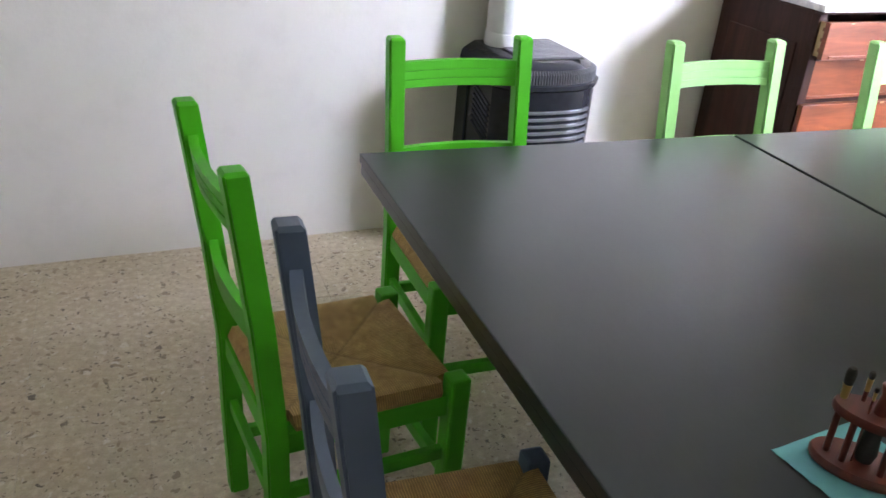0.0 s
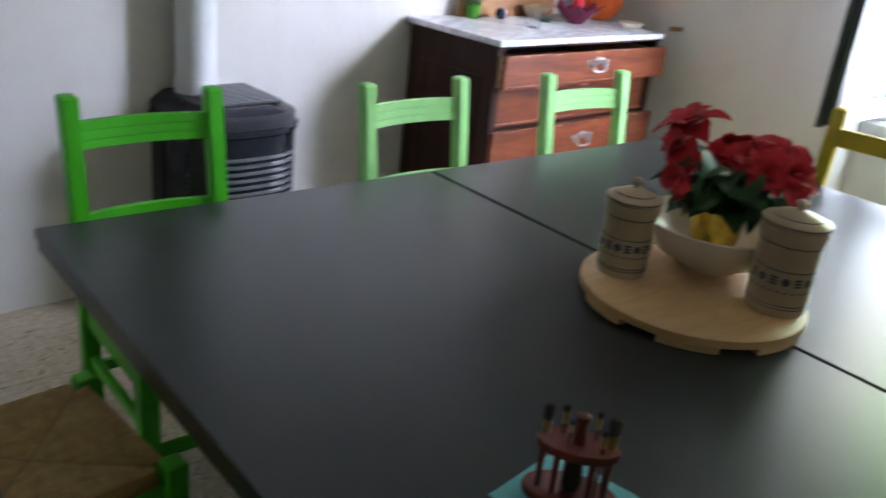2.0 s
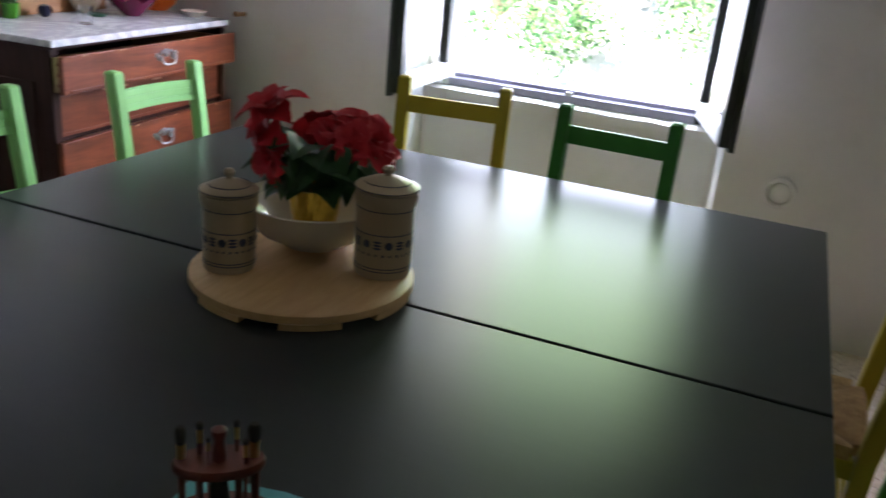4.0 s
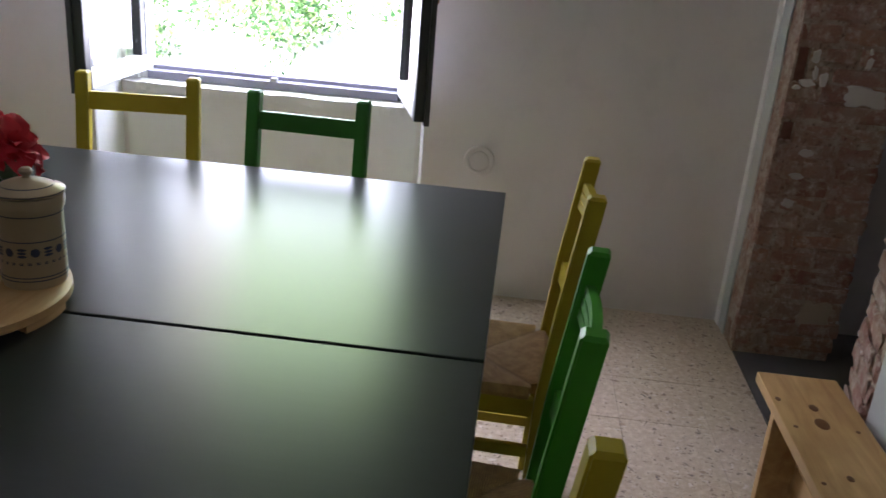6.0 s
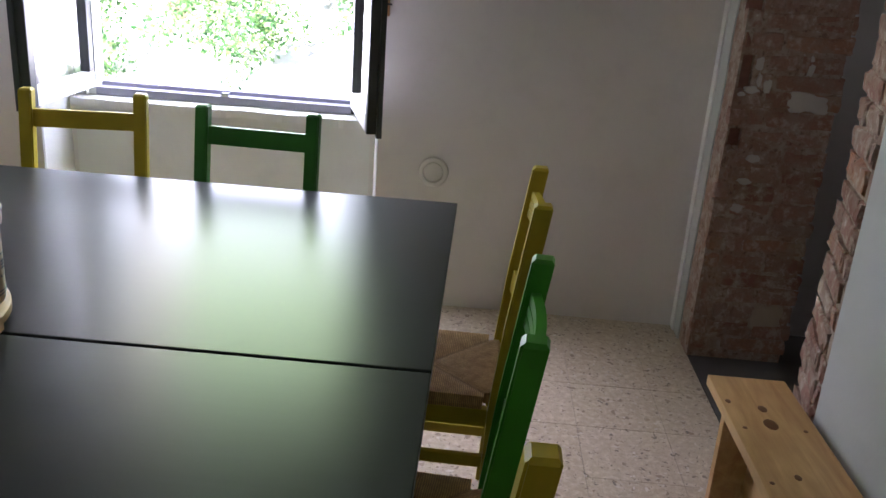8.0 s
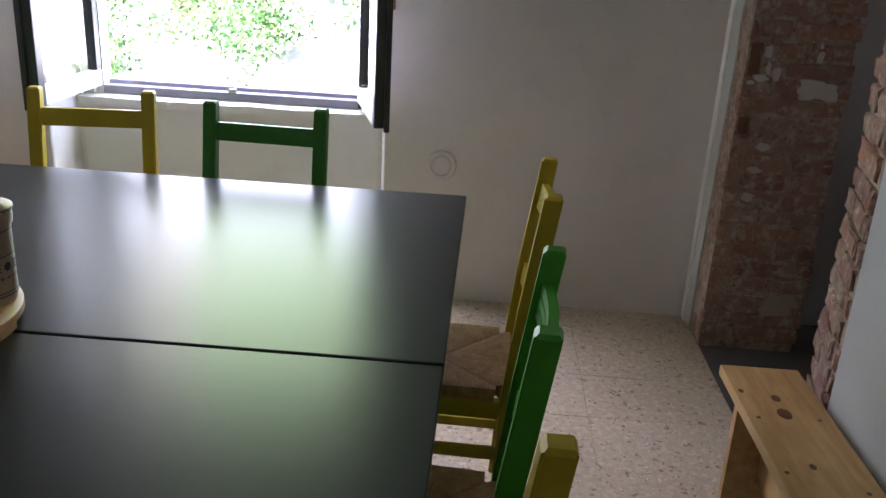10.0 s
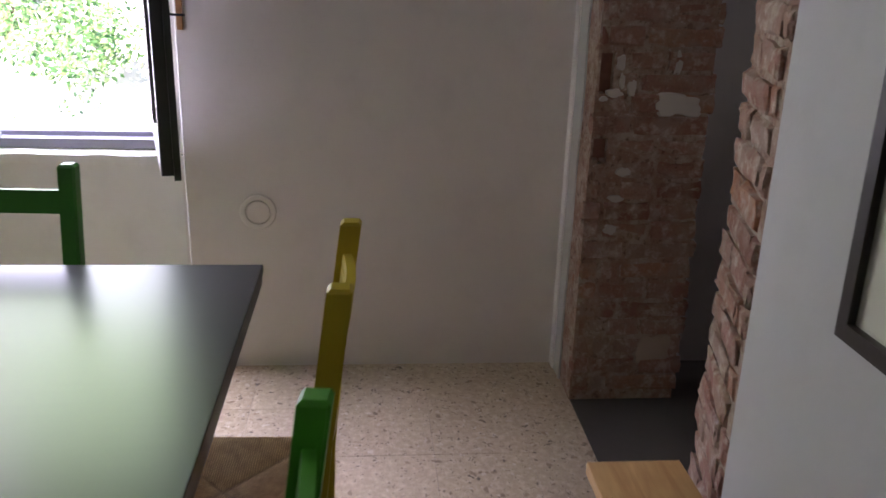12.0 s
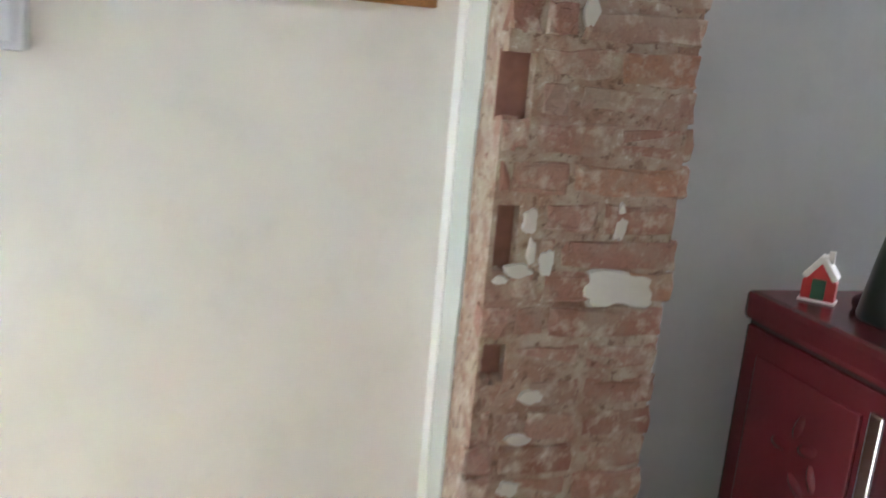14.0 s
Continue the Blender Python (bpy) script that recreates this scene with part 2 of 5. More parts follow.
def rush():
    m, nt, p = mat("woven_rush")
    tc = nt.nodes.new("ShaderNodeTexCoord")
    sep = nt.nodes.new("ShaderNodeSeparateXYZ")
    nt.links.new(tc.outputs["Object"], sep.inputs[0])
    ab = []
    for i in (0, 1):
        a = nt.nodes.new("ShaderNodeMath")
        a.operation = "ABSOLUTE"
        nt.links.new(sep.outputs[i], a.inputs[0])
        ab.append(a.outputs[0])
    gt = nt.nodes.new("ShaderNodeMath")
    gt.operation = "GREATER_THAN"
    nt.links.new(ab[0], gt.inputs[0])
    nt.links.new(ab[1], gt.inputs[1])
    across = mixc(nt, gt.outputs[0], sep.outputs[0], sep.outputs[1])
    wob = noise_tex(nt, 30.0, 2, coord="Object")
    s = node(nt, "ShaderNodeMath")
    s.operation = "MULTIPLY_ADD"
    nt.links.new(wob.outputs[0], s.inputs[0])
    s.inputs[1].default_value = 0.006
    nt.links.new(across, s.inputs[2])
    k = node(nt, "ShaderNodeMath")
    k.operation = "MULTIPLY"
    nt.links.new(s.outputs[0], k.inputs[0])
    k.inputs[1].default_value = 2 * math.pi / 0.0048
    w = node(nt, "ShaderNodeMath")
    w.operation = "SINE"
    nt.links.new(k.outputs[0], w.inputs[0])
    stripe = ramp(nt, w.outputs[0], [(0.0, (0, 0, 0)), (0.75, (1, 1, 1))])
    n = noise_tex(nt, 38.0, 6, 0.75)
    c = mixc(nt, ramp(nt, n.outputs[0], [(0.28, (0, 0, 0)), (0.72, (1, 1, 1))]), (0.38, 0.20, 0.055), (0.80, 0.52, 0.19))
    df = nt.nodes.new("ShaderNodeMath")
    df.operation = "SUBTRACT"
    nt.links.new(ab[0], df.inputs[0])
    nt.links.new(ab[1], df.inputs[1])
    da = nt.nodes.new("ShaderNodeMath")
    da.operation = "ABSOLUTE"
    nt.links.new(df.outputs[0], da.inputs[0])
    seam = ramp(nt, da.outputs[0], [(0.0, (0.40, 0.40, 0.40)), (0.009, (0, 0, 0))])
    c = mixc(nt, seam, c, (0.10, 0.055, 0.02))
    c = mixc(nt, stripe, mixc(nt, 0.50, c, (0.13, 0.07, 0.025)), c)
    nt.links.new(c, p.inputs["Base Color"])
    p.inputs["Roughness"].default_value = 0.7
    bump(nt, p, mixc(nt, 0.4, stripe, n.outputs[0]), 0.5, 0.003)
    return m


M_RUSH = rush()


def tabletop_mat():
    m, nt, p = mat("black_brown_laminate")
    tc = nt.nodes.new("ShaderNodeNewGeometry")
    mp = nt.nodes.new("ShaderNodeMapping")
    mp.inputs["Scale"].default_value = (90, 5, 20)
    nt.links.new(tc.outputs["Position"], mp.inputs["Vector"])
    n = node(nt, "ShaderNodeTexNoise", Scale=1.0, Detail=5.0, Roughness=0.6)
    nt.links.new(mp.outputs[0], n.inputs["Vector"])
    c = mixc(nt, n.outputs[0], (0.0210, 0.0242, 0.0230), (0.0275, 0.0315, 0.0300))
    nt.links.new(c, p.inputs["Base Color"])
    p.inputs["Roughness"].default_value = 0.28
    p.inputs["Specular IOR Level"].default_value = 0.44
    p.inputs["Specular Tint"].default_value = (0.84, 0.92, 1.0, 1)
    return m


M_TABLE = tabletop_mat()
M_PINE = wood("raw_pine", (0.46, 0.25, 0.09), (0.68, 0.44, 0.19), (3, 26, 26), 0.5)
M_PINEEND = wood("pine_end_grain", (0.55, 0.38, 0.20), (0.74, 0.56, 0.34), (40, 40, 4), 0.65)
M_KNOT = plain("pine_knot", (0.16, 0.07, 0.025), 0.5, 0, 0.3, 60)
M_BEECH = wood("pale_beech", (0.58, 0.34, 0.14), (0.73, 0.48, 0.225), (5, 30, 30), 0.45)
M_WALNUT = wood("dark_walnut", (0.022, 0.009, 0.0065), (0.062, 0.022, 0.014), (18, 18, 2.5), 0.55, 0.0)
M_MAHOG = wood("red_mahogany", (0.13, 0.027, 0.010), (0.31, 0.080, 0.027), (3, 26, 26), 0.42, 0.08)
M_CHIP = plain("pale_bare_wood", (0.52, 0.28, 0.17), 0.7, 0, 0.3, 80)
M_WALNUT.node_tree.nodes["Principled BSDF"].inputs["Specular IOR Level"].default_value = 0.22
M_DRAWERWOOD = wood("raw_drawer_side", (0.34, 0.22, 0.10), (0.50, 0.35, 0.17), (26, 4, 26), 0.6)
M_ROSEWOOD = wood("rosewood_varnish", (0.095, 0.014, 0.009), (0.20, 0.036, 0.021), (30, 8, 30), 0.35, 0.3)
M_SILVER = plain("tarnished_silver", (0.52, 0.52, 0.54), 0.32, 1.0, 0.3, 60)
M_CHROME = plain("chrome", (0.75, 0.74, 0.78), 0.12, 1.0, 0.05, 20)
M_IRON = plain("black_enamelled_iron", (0.022, 0.023, 0.032), 0.20, 0, 0.3, 30)
M_IRON2 = plain("dark_grey_steel", (0.030, 0.031, 0.042), 0.22, 0.0, 0.3, 30)
M_GRILLE = plain("highlight_grey_iron", (0.15, 0.15, 0.17), 0.28, 0.0, 0.2, 40)
M_DEEP = plain("grille_gap_black", (0.008, 0.008, 0.008), 0.8, 0, 0.2, 30)
M_CREAM = plain("cream_ceramic", (0.43, 0.33, 0.21), 0.28, 0, 0.08, 18)
M_BLUEGLAZE = plain("blue_glaze_line", (0.045, 0.055, 0.10), 0.3, 0, 0.3, 60)
M_PORCELAIN = plain("white_porcelain", (0.72, 0.65, 0.54), 0.2, 0, 0.04, 10)
M_GOLDFOIL = plain("gold_foil", (0.62, 0.40, 0.06), 0.28, 0.9, 0.4, 45)
M_NAPKIN = plain("turquoise_paper", (0.17, 0.48, 0.54), 0.85, 0, 0.10, 50)
M_BRISTLE = plain("dark_bristle", (0.035, 0.030, 0.024), 0.8, 0, 0.4, 300)
M_FERRULE = plain("gold_ferrule", (0.62, 0.46, 0.16), 0.28, 1.0, 0.2, 60)
M_GREENLEAF = plain("poinsettia_leaf", (0.018, 0.065, 0.014), 0.42, 0, 0.4, 30)
M_REDBRACT = plain("poinsettia_bract", (0.50, 0.008, 0.018), 0.6, 0, 0.35, 40)
M_STEM = plain("green_stem", (0.08, 0.13, 0.04), 0.6)
M_MARBLE = None
M_REDENAMEL = plain("burgundy_majolica", (0.095, 0.013, 0.018), 0.22, 0, 0.25, 9)
M_REDDARK = plain("burgundy_shadow_gap", (0.03, 0.006, 0.006), 0.6)
M_FLUE = plain("dark_green_flue", (0.012, 0.022, 0.018), 0.35, 0, 0.2, 20)
M_SNOWWHITE = plain("white_glazed_clay", (0.72, 0.70, 0.66), 0.4, 0, 0.1, 60)
M_REDCLAY = plain("red_glazed_clay", (0.45, 0.03, 0.03), 0.35, 0, 0.2, 60)
M_GREENCLAY = plain("dark_green_clay", (0.03, 0.10, 0.05), 0.4)
M_ORANGE = plain("orange_glaze", (0.66, 0.11, 0.01), 0.35, 0, 0.15, 20)
M_PURPLE = plain("purple_glass", (0.16, 0.012, 0.05), 0.08, 0, 0.2, 20)
M_NAVY = plain("navy_glaze", (0.012, 0.012, 0.03), 0.12)
M_CANDLE = plain("red_wax", (0.62, 0.02, 0.03), 0.45)
M_PAPER = plain("cream_paper", (0.62, 0.62, 0.52), 0.8, 0, 0.05, 9)
M_PENCIL = plain("grey_drawing", (0.34, 0.35, 0.30), 0.85, 0, 0.3, 60)
M_GILT = wood("gilt_wood", (0.22, 0.09, 0.03), (0.42, 0.20, 0.06), (6, 30, 30), 0.4)
M_OAKFRAME = wood("tan_wood", (0.26, 0.115, 0.040), (0.42, 0.21, 0.080), (4, 26, 26), 0.45)
M_BOX = paint("pale_grey_plastic", (0.60, 0.60, 0.66), 0.45, 0.02)


def marble():
    m, nt, p = mat("white_marble")
    n = noise_tex(nt, 4.0, 8, 0.7)
    n.inputs["Distortion"].default_value = 1.0
    c = ramp(nt, n.outputs[0], [(0.40, (0.76, 0.76, 0.77)), (0.50, (0.50, 0.50, 0.53)), (0.56, (0.72, 0.72, 0.73))])
    nt.links.new(c, p.inputs["Base Color"])
    p.inputs["Roughness"].default_value = 0.25
    return m


M_MARBLE = marble()


def glass(name, tint=(1, 1, 1), rough=0.0):
    m, nt, p = mat(name)
    p.inputs["Base Color"].default_value = (*tint, 1)
    p.inputs["Transmission Weight"].default_value = 1.0
    p.inputs["Roughness"].default_value = rough
    p.inputs["IOR"].default_value = 1.45
    return m


M_GLASS = glass("window_glass")
M_TUMBLER = glass("clear_glass", (0.96, 0.98, 0.98), 0.02)


def foliage(name, a, b, c3):
    m, nt, p = mat(name)
    g = nt.nodes.new("ShaderNodeNewGeometry")
    c = ramp(nt, g.outputs["Random Per Island"], [(0.0, a), (0.55, b), (1.0, c3)])
    nt.links.new(c, p.inputs["Base Color"])
    p.inputs["Roughness"].default_value = 0.5
    tr = nt.nodes.new("ShaderNodeBsdfTranslucent")
    nt.links.new(c, tr.inputs[0])
    mx = nt.nodes.new("ShaderNodeMixShader")
    mx.inputs[0].default_value = 0.25
    nt.links.new(p.outputs[0], mx.inputs[1])
    nt.links.new(tr.outputs[0], mx.inputs[2])
    nt.links.new(mx.outputs[0], nt.nodes["Material Output"].inputs[0])
    return m


M_LEAVES = foliage("shrub_leaves", (0.020, 0.085, 0.026), (0.095, 0.225, 0.062), (0.32, 0.43, 0.17))
M_BARK = plain("bark", (0.12, 0.09, 0.06), 0.9, 0, 0.4, 20)


def bank():
    """Pale gravel below, grass and ivy on the bank."""
    m, nt, p = mat("gravel_and_grass")
    sep = nt.nodes.new("ShaderNodeSeparateXYZ")
    nt.links.new(nt.nodes.new("ShaderNodeNewGeometry").outputs["Position"], sep.inputs[0])
    a = noise_tex(nt, 2.5, 6, 0.7)
    b = noise_tex(nt, 14.0, 5, 0.7)
    k = node(nt, "ShaderNodeMath")
    k.operation = "MULTIPLY_ADD"
    nt.links.new(a.outputs[0], k.inputs[0])
    k.inputs[1].default_value = 1.1
    low = nt.nodes.new("ShaderNodeMath")
    low.operation = "MULTIPLY_ADD"
    nt.links.new(sep.outputs[2], low.inputs[0])
    low.inputs[1].default_value, low.inputs[2].default_value = 0.35, -0.35
    nt.links.new(low.outputs[0], k.inputs[2])
    gravel = mixc(nt, b.outputs[0], (0.50, 0.48, 0.42), (0.66, 0.63, 0.57))
    grass = mixc(nt, ramp(nt, b.outputs[0], [(0.35, (0, 0, 0)), (0.65, (1, 1, 1))]), (0.03, 0.07, 0.02), (0.20, 0.27, 0.11))
    nt.links.new(mixc(nt, ramp(nt, k.outputs[0], [(0.45, (0, 0, 0)), (0.75, (1, 1, 1))]), gravel, grass), p.inputs["Base Color"])
    p.inputs["Roughness"].default_value = 0.9
    bump(nt, p, b.outputs[0], 0.8, 0.05)
    return m


M_GRAVEL = bank()


# ---------- mesh helpers ----------
def box(bm, x0, x1, y0, y1, z0, z1, bevel=0.0):
    r = bmesh.ops.create_cube(bm, size=1.0)
    vs = r["verts"]
    for v in vs:
        v.co = Vector((x0 + (v.co.x + 0.5) * (x1 - x0), y0 + (v.co.y + 0.5) * (y1 - y0), z0 + (v.co.z + 0.5) * (z1 - z0)))
    if bevel:
        es = {e for v in vs for e in v.link_edges}
        bmesh.ops.bevel(bm, geom=list(es), offset=bevel, segments=2, affect="EDGES", profile=0.6)
    return bm


def boxes(*rows, bevel=0.0):
    bm = bmesh.new()
    for r in rows:
        box(bm, *r, bevel=bevel)
    return bm


def tube(bm, pts, radii, n=12, caps=True):
    """A tapered round bar along points."""
    pts = [Vector(p) for p in pts]
    rings = []
    for i, p in enumerate(pts):
        d = (pts[min(i + 1, len(pts) - 1)] - pts[max(i - 1, 0)]).normalized()
        side = d.cross(Vector((0, 0, 1)))
        if side.length < 1e-3:
            side = Vector((1, 0, 0))
        side.normalize()
        up = side.cross(d)
        r = radii[i] if isinstance(radii, (list, tuple)) else radii
        rings.append([bm.verts.new(p + r * (math.cos(2 * math.pi * k / n) * side + math.sin(2 * math.pi * k / n) * up)) for k in range(n)])
    for a, b in zip(rings, rings[1:]):
        for k in range(n):
            bm.faces.new((a[k], a[(k + 1) % n], b[(k + 1) % n], b[k]))
    if caps:
        bm.faces.new(rings[0][::-1])
        bm.faces.new(rings[-1])
    return bm


def lathe(bm, profile, cx=0.0, cy=0.0, z=0.0, n=32, sx=1.0, sy=1.0):
    """A turned shape from (radius, height) pairs."""
    rings = []
    for r, h in profile:
        if r < 1e-5:
            rings.append([bm.verts.new((cx, cy, z + h))])
        else:
            rings.append([bm.verts.new((cx + sx * r * math.cos(2 * math.pi * k / n), cy + sy * r * math.sin(2 * math.pi * k / n), z + h)) for k in range(n)])
    for a, b in zip(rings, rings[1:]):
        for k in range(n):
            j = (k + 1) % n
            if len(a) == 1 and len(b) == 1:
                continue
            if len(a) == 1:
                bm.faces.new((a[0], b[j], b[k]))
            elif len(b) == 1:
                bm.faces.new((a[k], a[j], b[0]))
            else:
                bm.faces.new((a[k], a[j], b[j], b[k]))
    return bm


def prism(bm, outline, z0, z1):
    lo = [bm.verts.new((x, y, z0)) for x, y in outline]
    hi = [bm.verts.new((x, y, z1)) for x, y in outline]
    bm.faces.new(lo[::-1])
    bm.faces.new(hi)
    for i in range(len(lo)):
        j = (i + 1) % len(lo)
        bm.faces.new((lo[i], lo[j], hi[j], hi[i]))
    return bm


def mesh_of(name, bm, material, smooth=False):
    bmesh.ops.recalc_face_normals(bm, faces=bm.faces)
    me = bpy.data.meshes.new(name)
    bm.to_mesh(me)
    bm.free()
    me.materials.append(material)
    if smooth:
        me.polygons.foreach_set("use_smooth", [True] * len(me.polygons))
        me.set_sharp_from_angle(angle=radians(40))
    return me


def part(name, bm, material, parent=None, label="", smooth=False):
    o = new(name, mesh_of(name, bm, material, smooth))
    if parent is not None:
        o.parent = parent
    if label:
        tagged(o, label)
    return o


def piece(name, mesh, parent, m):
    o = new(name, mesh)
    o.parent = parent
    o.matrix_basis = m
    return o


def thing(name, label, category, group="", m=None):
    o = new(name)
    o.empty_display_size = 0.1
    if m is not None:
        o.matrix_basis = m
    return tagged(o, label, category, group)


def setting(name, bm, material, label="", category=""):
    return tagged(part(name, bm, material), label, category, kind="structure")


# ---------- the setting ----------
XE, YN, YS, XW, ZC = 3.112, 3.200, -0.955, -2.30, 2.75



def north(x):
    return 3.005 + 0.053 * x


bm = bmesh.new()
prism(bm, [(XW - 0.3, north(XW - 0.3)), (XE + 0.41, north(XE + 0.41)), (XE + 0.41, YN + 0.35), (XW - 0.3, YN + 0.35)], -0.1, ZC + 0.2)
setting("wall_north", bm, M_WALL, "off-white lime plaster wall behind the heater", "wall")
setting("wall_west", boxes((XW - 0.3, XW, YS - 0.36, YN, -0.1, ZC + 0.2)), M_WALL, "off-white plaster wall", "wall")

WR, WL, NX, OX = 0.370, 1.800, 3.320, 3.550
bm = bmesh.new()
prism(bm, [(XE, YS), (XE, WR), (NX, 0.405), (NX, 0.43), (OX, 0.43), (OX, YS)], -0.1, ZC + 0.2)
prism(bm, [(XE, WL), (XE, YN), (OX, YN), (OX, 1.75), (NX, 1.75), (NX, 1.775)], -0.1, ZC + 0.2)
prism(bm, [(XE, WR), (XE, WL), (NX, 1.775), (NX, 1.75), (OX, 1.75), (OX, 0.43), (NX, 0.43), (NX, 0.405)], 2.30, ZC + 0.2)
wall_east = setting("wall_east", bm, M_WALL, "off-white plaster wall with a deep window niche", "wall")
# parapet takes the whiter plaster in place of the window's glare
setting("window_parapet", boxes((NX, OX, 0.43, 1.75, -0.1, 0.742)), M_BEAD, "plastered parapet, coloured whiter for the glare under the window", "wall")
setting("window_jamb_plaster", boxes((3.335, 3.50, 0.406, 0.489, 0.765, 2.299), (3.335, 3.50, 1.701, 1.774, 0.765, 2.299)), M_BEAD, "white plaster jambs round the window frame", "trim")
# thin lining whiter than the wall: light on the niche sides, as colour
bm = bmesh.new()
prism(bm, [(XE - 0.002, WR + 0.0005), (XE + 0.004, WR + 0.006), (NX, 0.409), (NX, 0.4055)], 0.0, 2.30)
prism(bm, [(XE - 0.002, WL - 0.0005), (NX, 1.7745), (NX, 1.771), (XE + 0.004, WL - 0.006)], 0.0, 2.30)
setting("window_reveal", bm, M_BEAD, "smooth niche sides, coloured whiter for the light on them", "trim")
# rough edge of the unfinished window ledge
bm = bmesh.new()
random.seed(5)
rows = []
for i in range(61):
    y = 0.412 + (1.768 - 0.412) * i / 60
    e = 0.012 * noise.noise((y * 9, 1.3, 0)) + 0.006 * noise.noise((y * 31, 4.1, 0))
    dz = 0.014 * noise.noise((y * 12, 7.7, 0))
    rows.append([(3.306 + e, y, 0.728 + dz - 0.012), (3.304 + e, y, 0.752 + dz * 0.3), (3.335, y, 0.762 + dz * 0.2), (3.43, y, 0.764)])
vs = [[bm.verts.new(p) for p in r] for r in rows]
for a, b in zip(vs, vs[1:]):
    for k in range(3):
        bm.faces.new((a[k], b[k], b[k + 1], a[k + 1]))
for a, b in zip(vs, vs[1:]):
    bm.faces.new((a[0], a[3], b[3], b[0]))
setting("window_ledge", bm, M_BEAD, "rough unfinished white plaster window ledge", "ledge")

JX = 2.812
PX = 1.602
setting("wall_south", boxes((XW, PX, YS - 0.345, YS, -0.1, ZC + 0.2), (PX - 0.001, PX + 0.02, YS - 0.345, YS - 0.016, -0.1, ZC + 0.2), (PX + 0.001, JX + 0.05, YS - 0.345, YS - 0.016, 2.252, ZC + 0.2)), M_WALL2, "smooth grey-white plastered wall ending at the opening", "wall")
setting("ceiling", boxes((XW - 0.3, OX, YS - 0.36, YN + 0.35, ZC, ZC + 0.15)), M_CEIL, "white plaster ceiling", "ceiling")
setting("subfloor", boxes((XW - 0.1, XE + 0.1, YS - 0.004, YN + 0.1, -0.12, -0.006)), M_GROUT, "grout bed between the floor tiles", "floor")
# dark grey all over, much darker than the tiles
setting("floor_opening", boxes((-0.5, 3.30, -4.1, YS - 0.008, -0.12, 0.002)), M_DARKFLOOR, "dark grey floor of the opening and next room", "floor")
bm = boxes((3.11, OX, -2.95, YS - 0.374, -0.1, ZC + 0.2), (3.11, OX, -4.1, -3.65, -0.1, ZC + 0.2), (3.11, OX, -3.65, -2.95, -0.1, 1.2), (3.11, OX, -3.65, -2.95, 2.2, ZC + 0.2), (-0.8, OX, -4.4, -4.1, -0.1, ZC + 0.2), (-0.8, -0.5, -4.1, YS - 0.35, -0.1, ZC + 0.2))
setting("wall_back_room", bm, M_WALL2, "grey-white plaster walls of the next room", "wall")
setting("ceiling_back_room", boxes((-0.8, OX, -4.4, YS - 0.362, ZC, ZC + 0.15)), M_CEIL, "white plaster ceiling of the next room", "ceiling")

# pier of bare brick beside the opening
pier = setting("brick_pier", boxes((JX + 0.055, 3.30, YS - 0.372, YS - 0.004, -0.1, ZC)), M_MORTAR, "bare old brick pier with mortar smears", "pier")
PITCH, COURSE0 = 0.0697, 0.0672
HOLES = [(-1.010, -0.957, 1.350, 1.468), (-1.010, -0.967, 1.072, 1.198), (-1.012, -0.966, 0.850, 0.932)]
ys = sorted({YS - 0.372, YS - 0.0035} | {v for h in HOLES for v in h[:2]})
zs = sorted({-0.02, ZC} | {v for h in HOLES for v in h[2:]})
bm = bmesh.new()
for y0, y1 in zip(ys, ys[1:]):
    for z0, z1 in zip(zs, zs[1:]):
        if not any(h[0] <= y0 and y1 <= h[1] and h[2] <= z0 and z1 <= h[3] for h in HOLES):
            box(bm, JX + 0.005, JX + 0.060, y0, y1, z0, z1)
part("mortar_bed", bm, M_MORTAR, pier)
for h in HOLES:
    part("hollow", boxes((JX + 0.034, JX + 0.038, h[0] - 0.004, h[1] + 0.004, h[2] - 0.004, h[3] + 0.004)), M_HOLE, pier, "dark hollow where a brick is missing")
# plaster strips where the pier meets the east wall
setting("corner_plaster", boxes((3.058, XE - 0.0005, YS - 0.0035, YS + 0.008, 0, ZC), bevel=0.002), M_BEAD, "white plaster corner strip", "trim")
bm = bmesh.new()
for i in range(46):
    z = i * 0.06
    w = 0.012 * noise.noise((z * 7, 0.3, 2.2))
    box(bm, 2.975 - 0.022 * z + w, 3.0575, YS - 0.0034, YS + 0.002, z, z + 0.0605)
setting("old_plaster_edge", bm, M_GREENISH, "flaking greenish old plaster edge", "trim")


def brick_mesh(l, seed):
    """A worn brick lying along x, its face towards -y, centred on its back."""
    rnd = random.Random(seed)
    bm = bmesh.new()
    h, d = 0.0600, 0.026
    rings = []
    for y, ins in ((0.0, 0.0), (-d * 0.55, 0.001), (-d * 0.90, 0.004), (-d, 0.011)):
        ring = []
        for sx, sz in ((-1, -1), (-0.3, -1), (0.35, -1), (1, -1), (1, 0.1), (1, 1), (0.3, 1), (-0.35, 1), (-1, 1), (-1, -0.1)):
            jx, jz, jy = rnd.uniform(-0.006, 0.006), rnd.uniform(-0.005, 0.005), rnd.uniform(-0.004, 0.004)
            ring.append(bm.verts.new((sx * (l / 2 - ins) + jx, y + (jy * 0.8 if y < 0 else 0), sz * (h / 2 - ins) + jz)))
        rings.append(ring)
    for a, b in zip(rings, rings[1:]):
        for k in range(10):
            bm.faces.new((a[k], a[(k + 1) % 10], b[(k + 1) % 10], b[k]))
    bm.faces.new(rings[-1])
    return mesh_of("brick", bm, M_BRICK)


